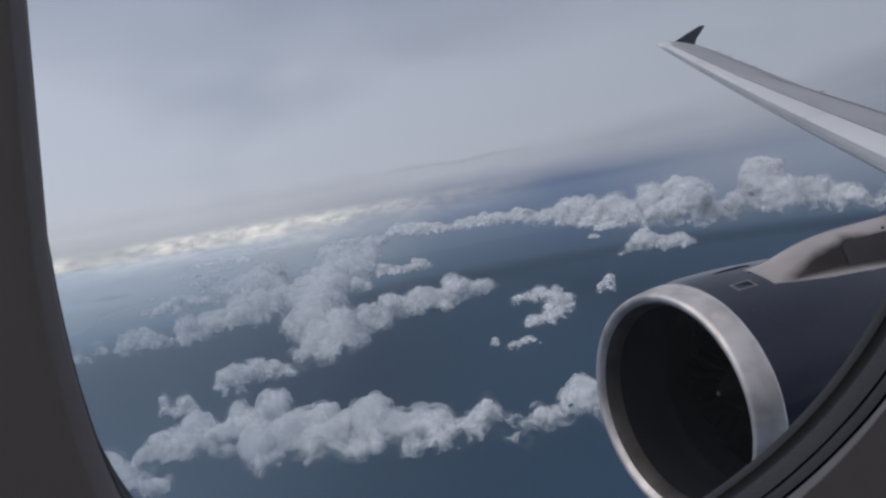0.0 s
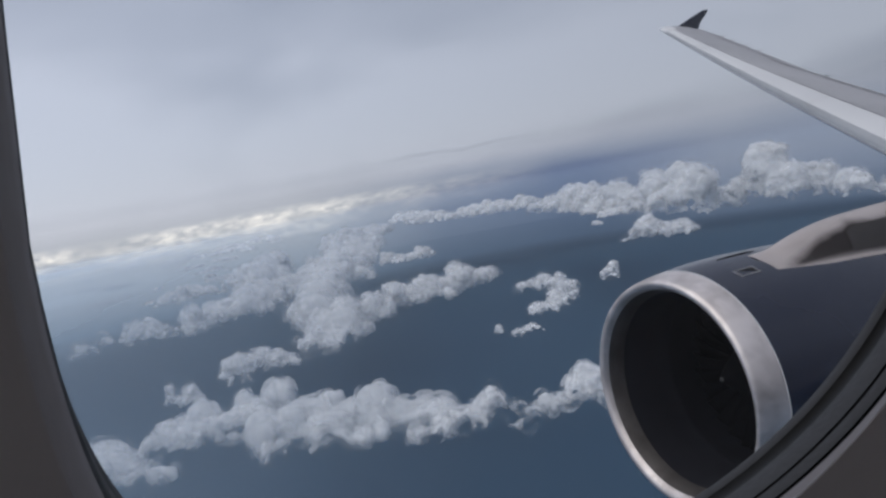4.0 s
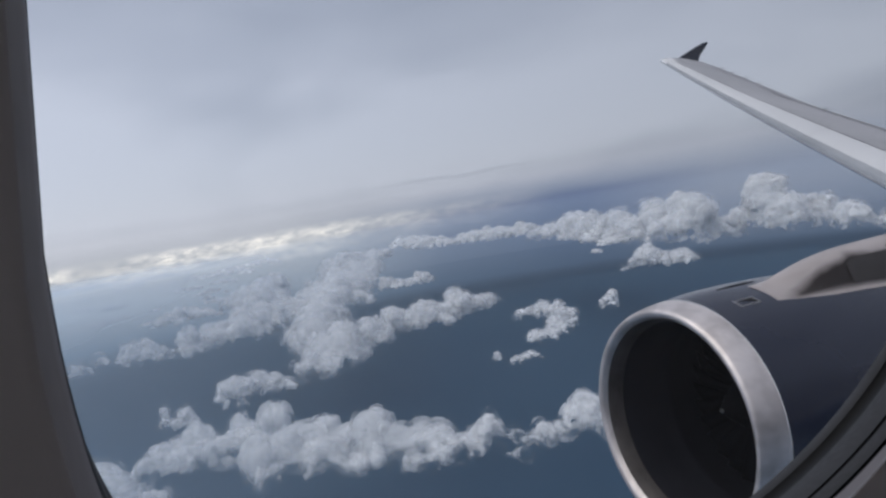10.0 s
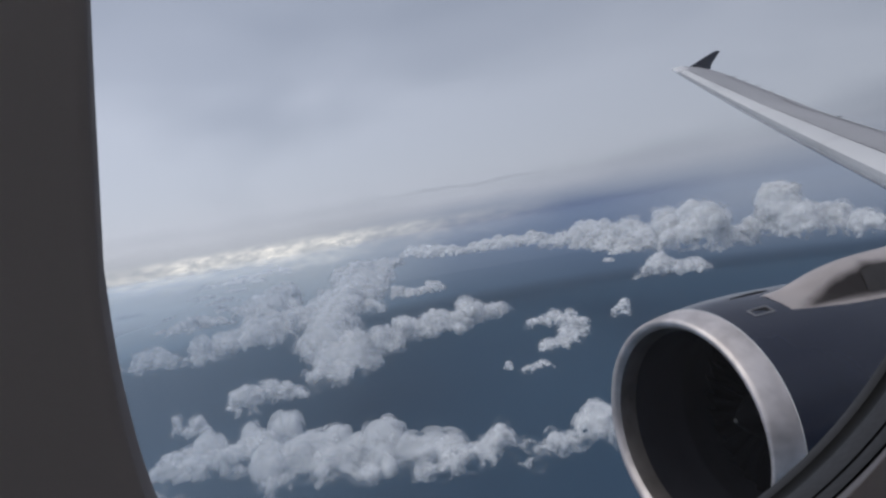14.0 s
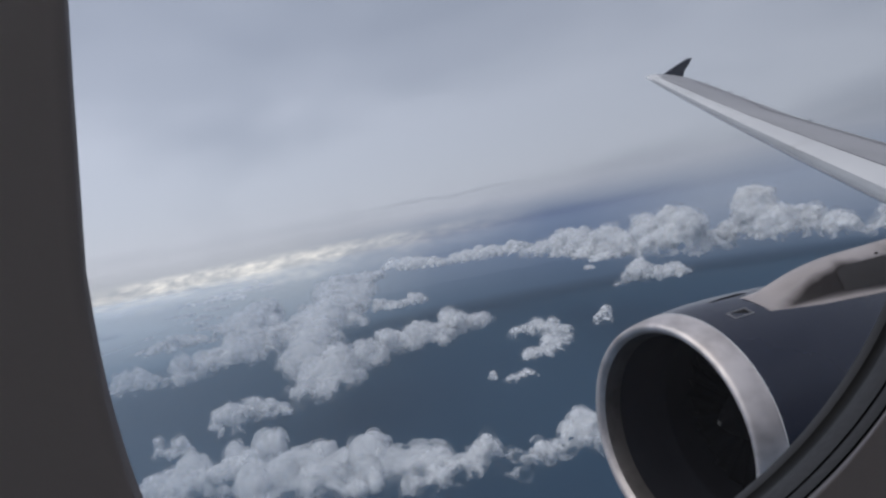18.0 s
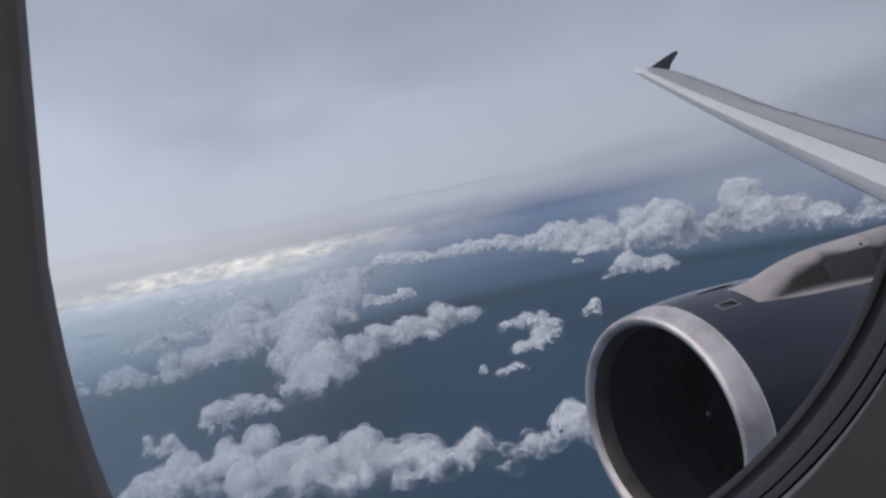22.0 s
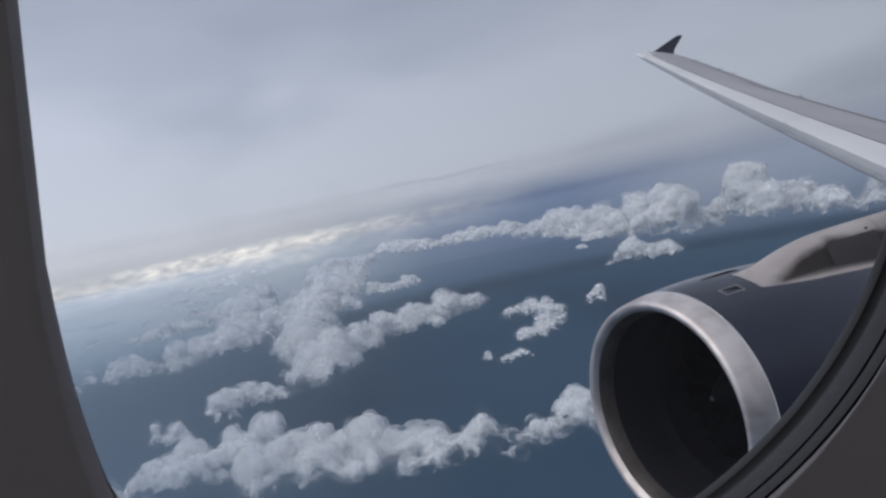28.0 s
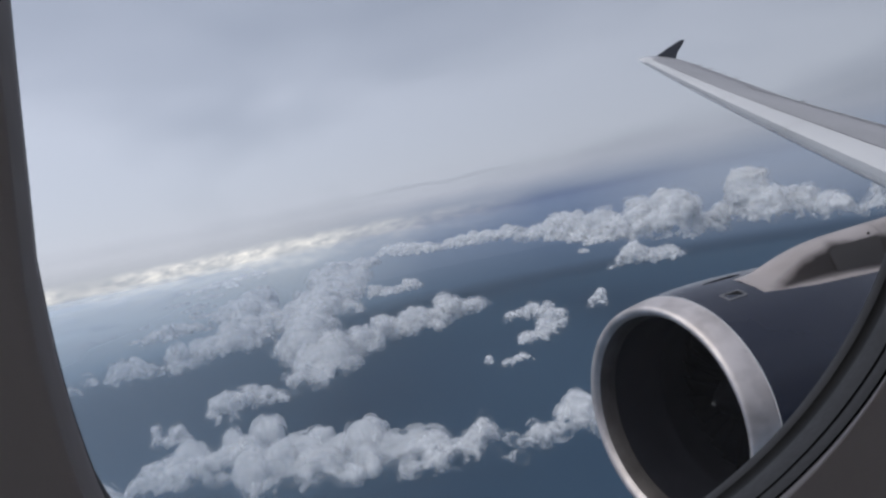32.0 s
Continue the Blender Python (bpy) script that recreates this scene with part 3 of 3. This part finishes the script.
def pylon():
    p = thing("engine_pylon", "beige-grey pylon fairing between engine and wing, with painted shade on its flank", "pylon")
    tops = [(-4.55, -1.115), (-4.66, -1.096), (-4.74, -1.068), (-4.82, -1.038), (-4.94, -1.000), (-5.06, -0.965), (-5.24, -0.920), (-5.42, -0.884), (-5.60, -0.860), (-5.80, -0.842), (-6.33, -0.796), (-7.0, -0.735), (-7.6, -0.735), (-8.6, -0.80)]
    feet = [(-4.55, 0.265), (-4.74, 0.297), (-5.09, 0.336), (-5.63, 0.345), (-5.87, 0.333), (-7.0, 0.31), (-8.6, 0.28)]

    def row(rows, y):
        return float(np.interp(-y, [-r[0] for r in rows], [r[1] for r in rows]))

    def arch(y, lift=0.0, lo=0.0, hi=1.0, n=56):
        """A section: a flat skirt on the cowl, a hollow at its root, then a full rounded side and crown."""
        half, crest = row(feet, y), row(tops, y)
        grown = min(1.0, max(0.0, (-4.55 - y) / 0.75))
        grown = grown * grown * (3 - 2 * grown)
        out = []
        for k in range(n + 1):
            u = lo + (hi - lo) * k / n
            side, v = (0.55, u * 2) if u < 0.5 else (-1, (1 - u) * 2)
            if v < 0.16:
                x = half * (1 - 0.16 * grown * v / 0.16)
                up = 0.010
            else:
                a = 0.5 * math.pi * (v - 0.16) / 0.84
                body = 0.05 + 0.16 * grown
                x = body * max(math.cos(a), 0.0) ** 0.8 + (half * (1 - 0.16 * grown) - body) * (1 - math.sin(a)) ** 2.5
                up = math.sin(a) ** (1.0 + 0.3 * (1 - grown))
                up = 0.010 + 0.99 * up
            foot = ENGINE[1] + math.sqrt(max(0.05, cowl_radius(y) ** 2 - x * x))
            top = max(crest - foot, 0.006)
            out.append((ENGINE[0] + side * (x + (lift if v < 0.9 else 0)), y, foot + top * up + lift))
        return out

    ys = list(np.linspace(-4.55, -4.64, 8)) + list(np.linspace(-4.65, -8.6, 50))
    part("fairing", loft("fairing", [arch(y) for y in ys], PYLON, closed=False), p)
    part("access_panel", loft("access_panel", [arch(y, 0.004, float(np.interp(-y, [5.42, 5.47, 5.55], [0.74, 0.705, 0.69])), 0.90, 14) for y in (-5.42, -5.44, -5.47, -5.5, -5.55, -5.65, -5.8, -5.95, -6.1)], PATCH, closed=False), p, "grey-brown access panel")
    for y in (-6.14,):
        part("seam", loft("seam", [arch(yy, 0.0015, 0.1, 0.9) for yy in (y, y - 0.006)], PATCH, closed=False), p)
    for y, u in ((-6.0, 0.64),):
        q = arch(y, 0.004, u, u + 0.02, 2)[1]
        part("fastener", turned("fastener", [(q[1] + 0.01, 0.001), (q[1] + 0.01, 0.010), (q[1] - 0.01, 0.010), (q[1] - 0.01, 0.001)], SPIN, (q[0], q[2]), 12), p)
    part("strake", loft("strake", [[(ENGINE[0] + 0.16 + dx, y, ENGINE[1] + math.sqrt(cowl_radius(y) ** 2 - 0.0256) + h * k) for dx, k in ((-0.006, -0.01), (-0.003, 1), (0.003, 1), (0.006, -0.01))] for y, h in ((-4.32, 0.003), (-4.45, 0.008), (-4.62, 0.010), (-4.74, 0.005))], SPIN, smooth=False), p, "dark raised strip on the cowl")


pylon()


# ---- wing ----
def wing_line(x):
    """Leading edge, chord and the drop of the trailing edge at a place along the span."""
    s = (16.9 - x) / 8.9
    y = -13.04 + 4.624 * s
    z = 1.36 - 1.717 * s if x > 6 else -0.743 - (6 - x) * 0.14
    z -= 0.05 * math.sin(math.pi * min(1, max(0, (x - 5) / 11.9)))
    chord = 1.45 + (16.9 - x) * 0.2143 if x > 6.4 else 3.70 + (6.4 - x) * 0.55
    drop = float(np.interp(x, [2, 8, 12, 14, 16, 16.9], [-0.25, -0.19, -0.19, -0.10, -0.02, -0.01]))
    return y, z, chord, drop


def foil(x, f, upper, lift=0.0):
    """A point of the section, f of the chord behind the leading edge."""
    y, z, c, drop = wing_line(x)
    thick = float(np.interp(x, [2, 6.4, 16.9], [0.14, 0.12, 0.105]))
    h = thick * 5 * (0.2969 * math.sqrt(f) - 0.126 * f - 0.3516 * f * f + 0.2843 * f ** 3 - 0.1036 * f ** 4)
    camber = 0.02 * math.sin(math.pi * f)
    k = (camber + h) if upper else (camber - 0.75 * h)
    return (x, y - f * c, z + f * drop + k * c + (lift if upper else -lift))


FRACS = [0, 0.004, 0.012, 0.03, 0.06, 0.10, 0.16, 0.24, 0.34, 0.46, 0.58, 0.68, 0.74, 0.82, 0.9, 0.96, 1.0]


def section(x, lift=0.0, top=1.0, low=1.0, start=0.0):
    up = [f for f in FRACS if start <= f <= top]
    lo = [f for f in FRACS if start <= f <= low]
    return [foil(x, f, True, lift) for f in reversed(up)] + [foil(x, f, False, lift) for f in lo[1:]]


def wing():
    w = thing("aircraft_wing", "light grey airliner wing with bright slats and a dark tip fence", "wing")
    spans = [1.6, 3, 4.5, 6.4, 7.5, 9, 10.5, 12, 13.5, 15, 16, 16.6, 16.9]
    part("wing_box", loft("wing_box", [section(x, -0.006) for x in spans] + [[foil(17.0, 0.3 + 0.4 * (i / 32), True, -0.05) for i in range(len(section(1.6)))]], WING, closed=True), w, "grey painted wing skin")
    for a, b in ((2.6, 5.2), (5.95, 8.9), (8.915, 11.3), (11.315, 13.8), (13.815, 16.3)):
        xs = np.linspace(a, b, 9)
        part("slat", loft("slat", [section(x, 0.004, 0.16, 0.06) for x in xs], SLAT, closed=False), w, "bright metal leading-edge slat")
    for a, b in ((2.6, 5.2), (5.95, 8.9), (8.915, 11.3), (11.315, 13.8), (13.815, 16.3)):
        part("slat_shade_band", loft("slat_shade_band", [[foil(x, f, True, 0.007) for f in (0.024, 0.012, 0.004, 0.0)] + [foil(x, f, False, 0.007) for f in (0.006, 0.02)] for x in np.linspace(a, b, 9)], SLAT_SHADE, closed=False), w, "slat nose band darkened to paint its downward shade")
        part("slat_gap", loft("slat_gap", [[foil(x, f, True, 0.001) for f in (0.158, 0.17)] for x in np.linspace(a, b, 9)], SEAL, closed=False), w)
    # dark strips paint the shade along the slats' underside
    for a, b in ((5.95, 8.9), (8.915, 11.3), (11.315, 13.8), (13.815, 16.3)):
        part("slat_under_shade", loft("slat_under_shade", [[foil(x, f, False, 0.006) for f in (0.018, 0.03, 0.06, 0.075)] for x in np.linspace(a, b, 7)], SEAL, closed=False), w, "dark strip painted as shade under the slat")
    part("tip_cap", loft("tip_cap", [section(x, 0.004, 0.24, 0.24) for x in (16.32, 16.6, 16.9)], SLAT, closed=False), w)
    for a, b, name in ((6.5, 9.6, "flap"), (9.62, 12.6, "flap"), (12.63, 15.7, "aileron")):
        part(name, loft(name, [[foil(x, f, True, 0.004) for f in (0.74, 0.82, 0.9, 0.96, 1.0)] for x in np.linspace(a, b, 8)], WING, closed=False), w)
    for a, b in ((7.0, 8.3), (8.35, 9.7), (9.75, 11.1), (11.15, 12.5)):
        part("spoiler", loft("spoiler", [[foil(x, f, True, 0.005) for f in (0.58, 0.64, 0.68, 0.735)] for x in np.linspace(a, b, 5)], WING, closed=False), w)
    edge = [(-13.72, 1.44), (-13.95, 1.555), (-14.3, 1.73), (-14.62, 1.875), (-14.72, 1.893), (-14.79, 1.885), (-14.66, 1.72), (-14.50, 1.55), (-14.46, 1.46), (-14.45, 1.385)]
    rows = [[(17.0 + dx + 0.1 * (z - 1.44), y, z) for y, z in edge] for dx in (-0.022, 0.022)]
    part("tip_fence", loft("tip_fence", rows, NAVY, ends=True, smooth=False), w, "dark navy wing-tip fence")
    for x in (11.8, 14.2, 14.8, 15.4, 15.9):
        y, z, c, drop = wing_line(x)
        root = Vector(foil(x, 1.0, True))
        part("static_wick", loft("static_wick", [[root + Vector((0.01 * math.cos(a) * k, -0.17 * s, 0.012 * s + 0.012 * math.sin(a) * k)) for a in (0, 1.57, 3.14, 4.71)] for s, k in ((-0.3, 1), (0.4, 1), (1, 0.4))], SPIN if x < 12 else WING), w)
    for x in (7.6, 11.7):
        y, z, c, drop = wing_line(x)
        part("flap_fairing", loft("flap_fairing", [[(x + r * math.cos(a), y - c * f, z + drop * f - 0.05 * c - 0.12 + 0.8 * r * math.sin(a)) for a in (2 * math.pi * k / 16 for k in range(16))] for f, r in ((0.45, 0.01), (0.55, 0.12), (0.75, 0.18), (0.95, 0.15), (1.12, 0.06), (1.18, 0.01))], WING), w)


wing()

# ---- clouds ----
BASE = 230.0


def icosphere(level):
    bm = bmesh.new()
    bmesh.ops.create_icosphere(bm, subdivisions=level, radius=1)
    bm.verts.ensure_lookup_table()
    v = np.array([p.co for p in bm.verts])
    f = np.array([[q.index for q in p.verts] for p in bm.faces])
    bm.free()
    return v, f


BALL = icosphere(2)
TABLE = np.random.default_rng(5).uniform(-1, 1, 4096)


def lattice(p):
    """Smooth noise between -1 and 1 with features one unit wide."""
    i = np.floor(p).astype(np.int64)
    f = p - i
    f = f * f * (3 - 2 * f)
    out = np.zeros(len(p))
    for dx in (0, 1):
        for dy in (0, 1):
            for dz in (0, 1):
                h = ((i[:, 0] + dx) * 73856093 ^ (i[:, 1] + dy) * 19349663 ^ (i[:, 2] + dz) * 83492791) & 4095
                w = (f[:, 0] if dx else 1 - f[:, 0]) * (f[:, 1] if dy else 1 - f[:, 1]) * (f[:, 2] if dz else 1 - f[:, 2])
                out += TABLE[h] * w
    return out


def billow(p, size, octaves=4):
    """Cauliflower relief: rounded bumps over bumps."""
    out, amp, total = np.zeros(len(p)), 1.0, 0.0
    for k in range(octaves):
        out += amp * (2.4 * np.abs(lattice(p / size + 17.3 * k)) - 0.7)
        total += amp
        amp, size = amp * 0.55, size * 0.48
    return out / total


def fused(balls, voxel):
    """The balls melted into one body: points, normals and faces, open below."""
    v, f = BALL
    b = np.asarray(balls)
    pts = (v[None] * b[:, None, 3:4] + b[:, None, :3]).reshape(-1, 3)
    faces = (f[None] + (np.arange(len(b)) * len(v))[:, None, None]).reshape(-1, 3)
    me = bpy.data.meshes.new("melt")
    me.from_pydata(pts.tolist(), [], faces.tolist())
    ob = new("melt", me)
    melt = ob.modifiers.new("melt", "REMESH")
    melt.mode, melt.voxel_size = "VOXEL", voxel
    ease = ob.modifiers.new("ease", "SMOOTH")
    ease.factor, ease.iterations = 0.5, 7
    graph = bpy.context.evaluated_depsgraph_get()
    got = bpy.data.meshes.new_from_object(ob.evaluated_get(graph))
    n = len(got.vertices)
    co, no = np.empty(n * 3), np.empty(n * 3)
    got.vertices.foreach_get("co", co)
    got.vertices.foreach_get("normal", no)
    quads = np.array([tuple(p.vertices) for p in got.polygons if len(p.vertices) == 4 and p.normal.z > -0.15])
    bpy.data.objects.remove(ob)
    bpy.data.meshes.remove(me)
    bpy.data.meshes.remove(got)
    return co.reshape(-1, 3), no.reshape(-1, 3), quads


def skin(name, pts, quads, mat, density, grain):
    used, quads = np.unique(quads, return_inverse=True)
    quads = quads.reshape(-1, 4)
    me = bpy.data.meshes.new(name)
    me.vertices.add(len(used))
    me.vertices.foreach_set("co", pts[used].ravel())
    me.loops.add(quads.size)
    me.loops.foreach_set("vertex_index", quads.ravel())
    me.polygons.add(len(quads))
    me.polygons.foreach_set("loop_start", np.arange(0, quads.size, 4))
    me.attributes.new("swell", "FLOAT", "POINT").data.foreach_set("value", density[used])
    me.attributes.new("grain", "FLOAT", "POINT").data.foreach_set("value", np.full(len(used), grain))
    me.materials.append(mat)
    me.shade_smooth()
    me.update()
    return me


def chain(lobes):
    """More lobes between the given ones, so that they join in a line."""
    out = []
    for p, q in zip(lobes, lobes[1:]):
        n = max(1, round(math.hypot(q[0] - p[0], q[1] - p[1]) / (0.3 * (p[2] + q[2]) / 2)))
        out += [tuple(a + (b - a) * k / n for a, b in zip(p, q)) for k in range(n)]
    return out + [lobes[-1]]


def cloud(lobes, seed, label, thin=0.0, layers=4, group="cumulus clouds", voxel=0.0, torn=-0.4):
    """A cumulus: lobes are x, y, width and height over the base. Domes of balls are melted together and roughened; thinner, more ragged skins lie round the heart."""
    rng = np.random.default_rng(seed)
    w0 = float(np.median([l[2] for l in lobes]))
    lobes = chain(lobes)
    balls = []
    for x, y, w, h in lobes:
        x, y = x + rng.normal() * 0.13 * w, y + rng.normal() * 0.13 * w
        h *= rng.uniform(0.7, 1.2)
        w *= rng.uniform(0.75, 1.2)
        for k in range(11):
            a, rho = rng.uniform(0, 2 * math.pi), 0.44 * w * math.sqrt(rng.uniform(0, 1)) if k else 0.0
            r = w * (rng.uniform(0.09, 0.18) if k % 3 else rng.uniform(0.17, 0.27)) * (1.15 - rho / w)
            top = max(h * (1 - (rho / (0.58 * w)) ** 2) * rng.uniform(0.45, 1.0), 0.5 * r)
            px, py = x + rho * math.cos(a), y + rho * math.sin(a)
            n = int(max(top - r, 0) / (0.9 * r)) + 1
            balls += [(px, py, BASE + max(top - r, 0.0) * (i + 1) / n, r * (1.0 if i == n - 1 else 1.15)) for i in range(n)]
            b = rng.uniform(0, 2 * math.pi)
            balls.append((px + 0.9 * r * math.cos(b), py + 0.9 * r * math.sin(b), BASE + max(top - 0.9 * r, 0) * rng.uniform(0.6, 1.05), 0.5 * r))
    spot = np.array([(b[0], b[1], seed * 31.0) for b in balls])
    tear = lattice(spot / (0.55 * w0)) + 0.5 * lattice(spot / (0.22 * w0))
    balls = [b for b, v in zip(balls, tear) if v > torn]
    far = math.hypot(lobes[0][0], lobes[0][1])
    co, no, quads = fused(balls, voxel or max(0.03 * w0, 0.0016 * far))
    places, heights = np.array([l[:2] for l in lobes]), np.array([l[3] for l in lobes])
    best, high = np.full(len(co), 1e12), np.zeros(len(co))
    for p, h in zip(places, heights):
        d = ((co[:, :2] - p) ** 2).sum(1)
        high = np.where(d < best, h, high)
        best = np.minimum(d, best)
    rise = np.clip((co[:, 2] - BASE) / (0.75 * high + 0.04 * w0), 0, 1)
    soft = rise * rise * (3 - 2 * rise)
    c = thing("cloud", label, "cloud", Matrix(), group)
    for k in range(layers + 1):
        out = (0.0, 0.028, 0.056, 0.088, 0.125)[k] * w0
        p = co + no * (out + 0.13 * w0 * (0.8 * billow(co, 0.5 * w0, 4) + 0.2 * lattice(co / (0.3 * w0) + 2.1 * k)) + 0.03 * w0 * billow(co + 70.0, 0.17 * w0, 2))[:, None]
        for j in range(3):
            p[:, j] += w0 * (0.09 if j < 2 else 0.05) * (lattice(co / (0.5 * w0) + 31.7 * (j + 1)) + 0.6 * lattice(co / (0.2 * w0) + 53.1 * (j + 1) + 0.3 * k))
        p[:, 2] = np.where(p[:, 2] < BASE, BASE + 0.25 * (p[:, 2] - BASE), p[:, 2])
        density = (1.25, 0.8, 0.55, 0.2, -0.12)[k] * (0.35 + 0.65 * soft) - 0.14 * (1 - soft) - thin + 0.12 * np.clip(no[:, 2], -0.5, 1)
        kept = quads[density[quads].max(1) > (-0.25, -0.25, -0.3, -0.4, -0.5)[k]]
        tagged(part(("heart", "fluff", "wisps", "wisps", "veil")[k], skin("cloud_skin", p, kept, SHELLS[k - 1] if k else CORE, density, 1 / w0), c), kind="stuff")
    return c


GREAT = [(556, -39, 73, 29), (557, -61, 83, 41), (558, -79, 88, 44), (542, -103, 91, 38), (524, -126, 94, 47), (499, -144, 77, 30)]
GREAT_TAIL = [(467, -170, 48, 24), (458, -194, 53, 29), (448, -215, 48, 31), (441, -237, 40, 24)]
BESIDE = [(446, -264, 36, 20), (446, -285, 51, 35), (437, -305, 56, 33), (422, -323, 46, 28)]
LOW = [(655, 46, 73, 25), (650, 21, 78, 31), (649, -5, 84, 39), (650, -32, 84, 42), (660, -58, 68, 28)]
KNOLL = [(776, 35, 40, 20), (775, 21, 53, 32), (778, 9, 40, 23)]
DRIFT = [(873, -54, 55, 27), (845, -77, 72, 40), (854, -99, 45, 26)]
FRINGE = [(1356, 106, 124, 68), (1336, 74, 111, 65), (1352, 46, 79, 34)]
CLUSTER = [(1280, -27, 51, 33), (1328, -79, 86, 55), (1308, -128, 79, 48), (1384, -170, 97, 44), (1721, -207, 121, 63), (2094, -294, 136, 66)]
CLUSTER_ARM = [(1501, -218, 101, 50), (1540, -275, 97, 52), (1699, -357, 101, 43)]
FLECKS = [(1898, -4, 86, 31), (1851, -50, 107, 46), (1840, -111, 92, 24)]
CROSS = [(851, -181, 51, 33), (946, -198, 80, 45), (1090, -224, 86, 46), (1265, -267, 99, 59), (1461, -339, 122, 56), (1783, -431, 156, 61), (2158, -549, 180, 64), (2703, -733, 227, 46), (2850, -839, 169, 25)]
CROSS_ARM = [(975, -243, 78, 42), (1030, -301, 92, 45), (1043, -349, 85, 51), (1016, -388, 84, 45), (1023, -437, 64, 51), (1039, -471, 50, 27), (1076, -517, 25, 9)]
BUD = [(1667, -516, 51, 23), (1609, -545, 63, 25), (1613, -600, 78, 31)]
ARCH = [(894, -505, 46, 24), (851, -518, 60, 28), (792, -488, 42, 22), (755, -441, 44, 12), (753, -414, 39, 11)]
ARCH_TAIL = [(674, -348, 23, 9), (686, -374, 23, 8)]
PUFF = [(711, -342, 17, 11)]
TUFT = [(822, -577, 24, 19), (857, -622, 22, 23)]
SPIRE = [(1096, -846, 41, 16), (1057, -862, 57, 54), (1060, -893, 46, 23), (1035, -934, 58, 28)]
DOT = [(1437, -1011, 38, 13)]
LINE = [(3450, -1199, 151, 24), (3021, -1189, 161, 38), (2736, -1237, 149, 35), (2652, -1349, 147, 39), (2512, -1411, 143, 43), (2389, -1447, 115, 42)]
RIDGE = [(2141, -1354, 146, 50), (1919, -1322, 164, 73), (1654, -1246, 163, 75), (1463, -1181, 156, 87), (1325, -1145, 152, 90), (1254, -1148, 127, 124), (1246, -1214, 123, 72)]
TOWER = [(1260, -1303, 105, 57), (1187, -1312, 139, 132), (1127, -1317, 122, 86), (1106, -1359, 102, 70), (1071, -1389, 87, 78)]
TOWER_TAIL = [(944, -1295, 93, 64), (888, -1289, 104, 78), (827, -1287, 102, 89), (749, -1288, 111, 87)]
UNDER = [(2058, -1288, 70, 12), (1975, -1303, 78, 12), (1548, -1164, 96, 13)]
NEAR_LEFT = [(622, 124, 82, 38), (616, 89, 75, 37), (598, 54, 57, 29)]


def broken(lobe, seed):
    """A few uneven lobes in place of one, so that a small cloud is no plain mound."""
    rng = np.random.default_rng(seed)
    x, y, w, h = lobe
    out = [(x, y, w * 0.66, h * 1.1)]
    for k in range(3):
        a = rng.uniform(0, 2 * math.pi)
        out.append((x + 0.3 * w * math.cos(a), y + 0.4 * w * math.sin(a), w * rng.uniform(0.34, 0.58), h * rng.uniform(0.5, 1.1)))
    return out


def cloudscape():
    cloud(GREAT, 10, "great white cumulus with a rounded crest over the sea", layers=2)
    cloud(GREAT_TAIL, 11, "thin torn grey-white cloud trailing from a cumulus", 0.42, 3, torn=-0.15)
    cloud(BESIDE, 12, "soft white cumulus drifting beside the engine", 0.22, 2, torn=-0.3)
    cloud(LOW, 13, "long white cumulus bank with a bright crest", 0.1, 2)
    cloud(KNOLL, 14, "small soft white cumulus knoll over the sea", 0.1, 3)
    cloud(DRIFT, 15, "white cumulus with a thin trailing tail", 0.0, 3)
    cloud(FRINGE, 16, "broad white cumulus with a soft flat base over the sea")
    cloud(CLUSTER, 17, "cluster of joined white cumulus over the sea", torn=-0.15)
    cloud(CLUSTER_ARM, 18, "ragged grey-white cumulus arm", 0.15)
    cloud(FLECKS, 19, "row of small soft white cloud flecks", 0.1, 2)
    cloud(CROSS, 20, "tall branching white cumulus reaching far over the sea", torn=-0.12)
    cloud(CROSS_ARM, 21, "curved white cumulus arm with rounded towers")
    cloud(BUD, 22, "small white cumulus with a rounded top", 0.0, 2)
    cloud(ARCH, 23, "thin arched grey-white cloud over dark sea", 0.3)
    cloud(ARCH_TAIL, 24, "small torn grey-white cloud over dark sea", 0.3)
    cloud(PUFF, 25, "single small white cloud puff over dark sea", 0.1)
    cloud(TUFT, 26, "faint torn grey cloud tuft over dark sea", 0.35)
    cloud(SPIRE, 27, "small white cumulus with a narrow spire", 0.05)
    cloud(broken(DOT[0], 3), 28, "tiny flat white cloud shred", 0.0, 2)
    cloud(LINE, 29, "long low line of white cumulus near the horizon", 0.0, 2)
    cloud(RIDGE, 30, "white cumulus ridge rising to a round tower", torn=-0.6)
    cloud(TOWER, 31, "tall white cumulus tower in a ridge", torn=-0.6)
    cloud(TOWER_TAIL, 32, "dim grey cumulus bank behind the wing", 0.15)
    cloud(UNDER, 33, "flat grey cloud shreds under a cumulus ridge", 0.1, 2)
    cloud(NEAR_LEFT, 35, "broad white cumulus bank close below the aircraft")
    rng = np.random.default_rng(77)
    for k in range(44):
        far = rng.uniform(0, 1)
        x, y = 1900 + 2500 * far, rng.uniform(-620, 430) * (0.55 + 0.6 * far)
        w = rng.uniform(45, 120) * (0.7 + 0.8 * far)
        cloud(broken((x, y, w, w * rng.uniform(0.14, 0.26)), 200 + k), 100 + k, "distant flat-based cumulus near the horizon", 0.05, 1, voxel=0.09 * w)


cloudscape()
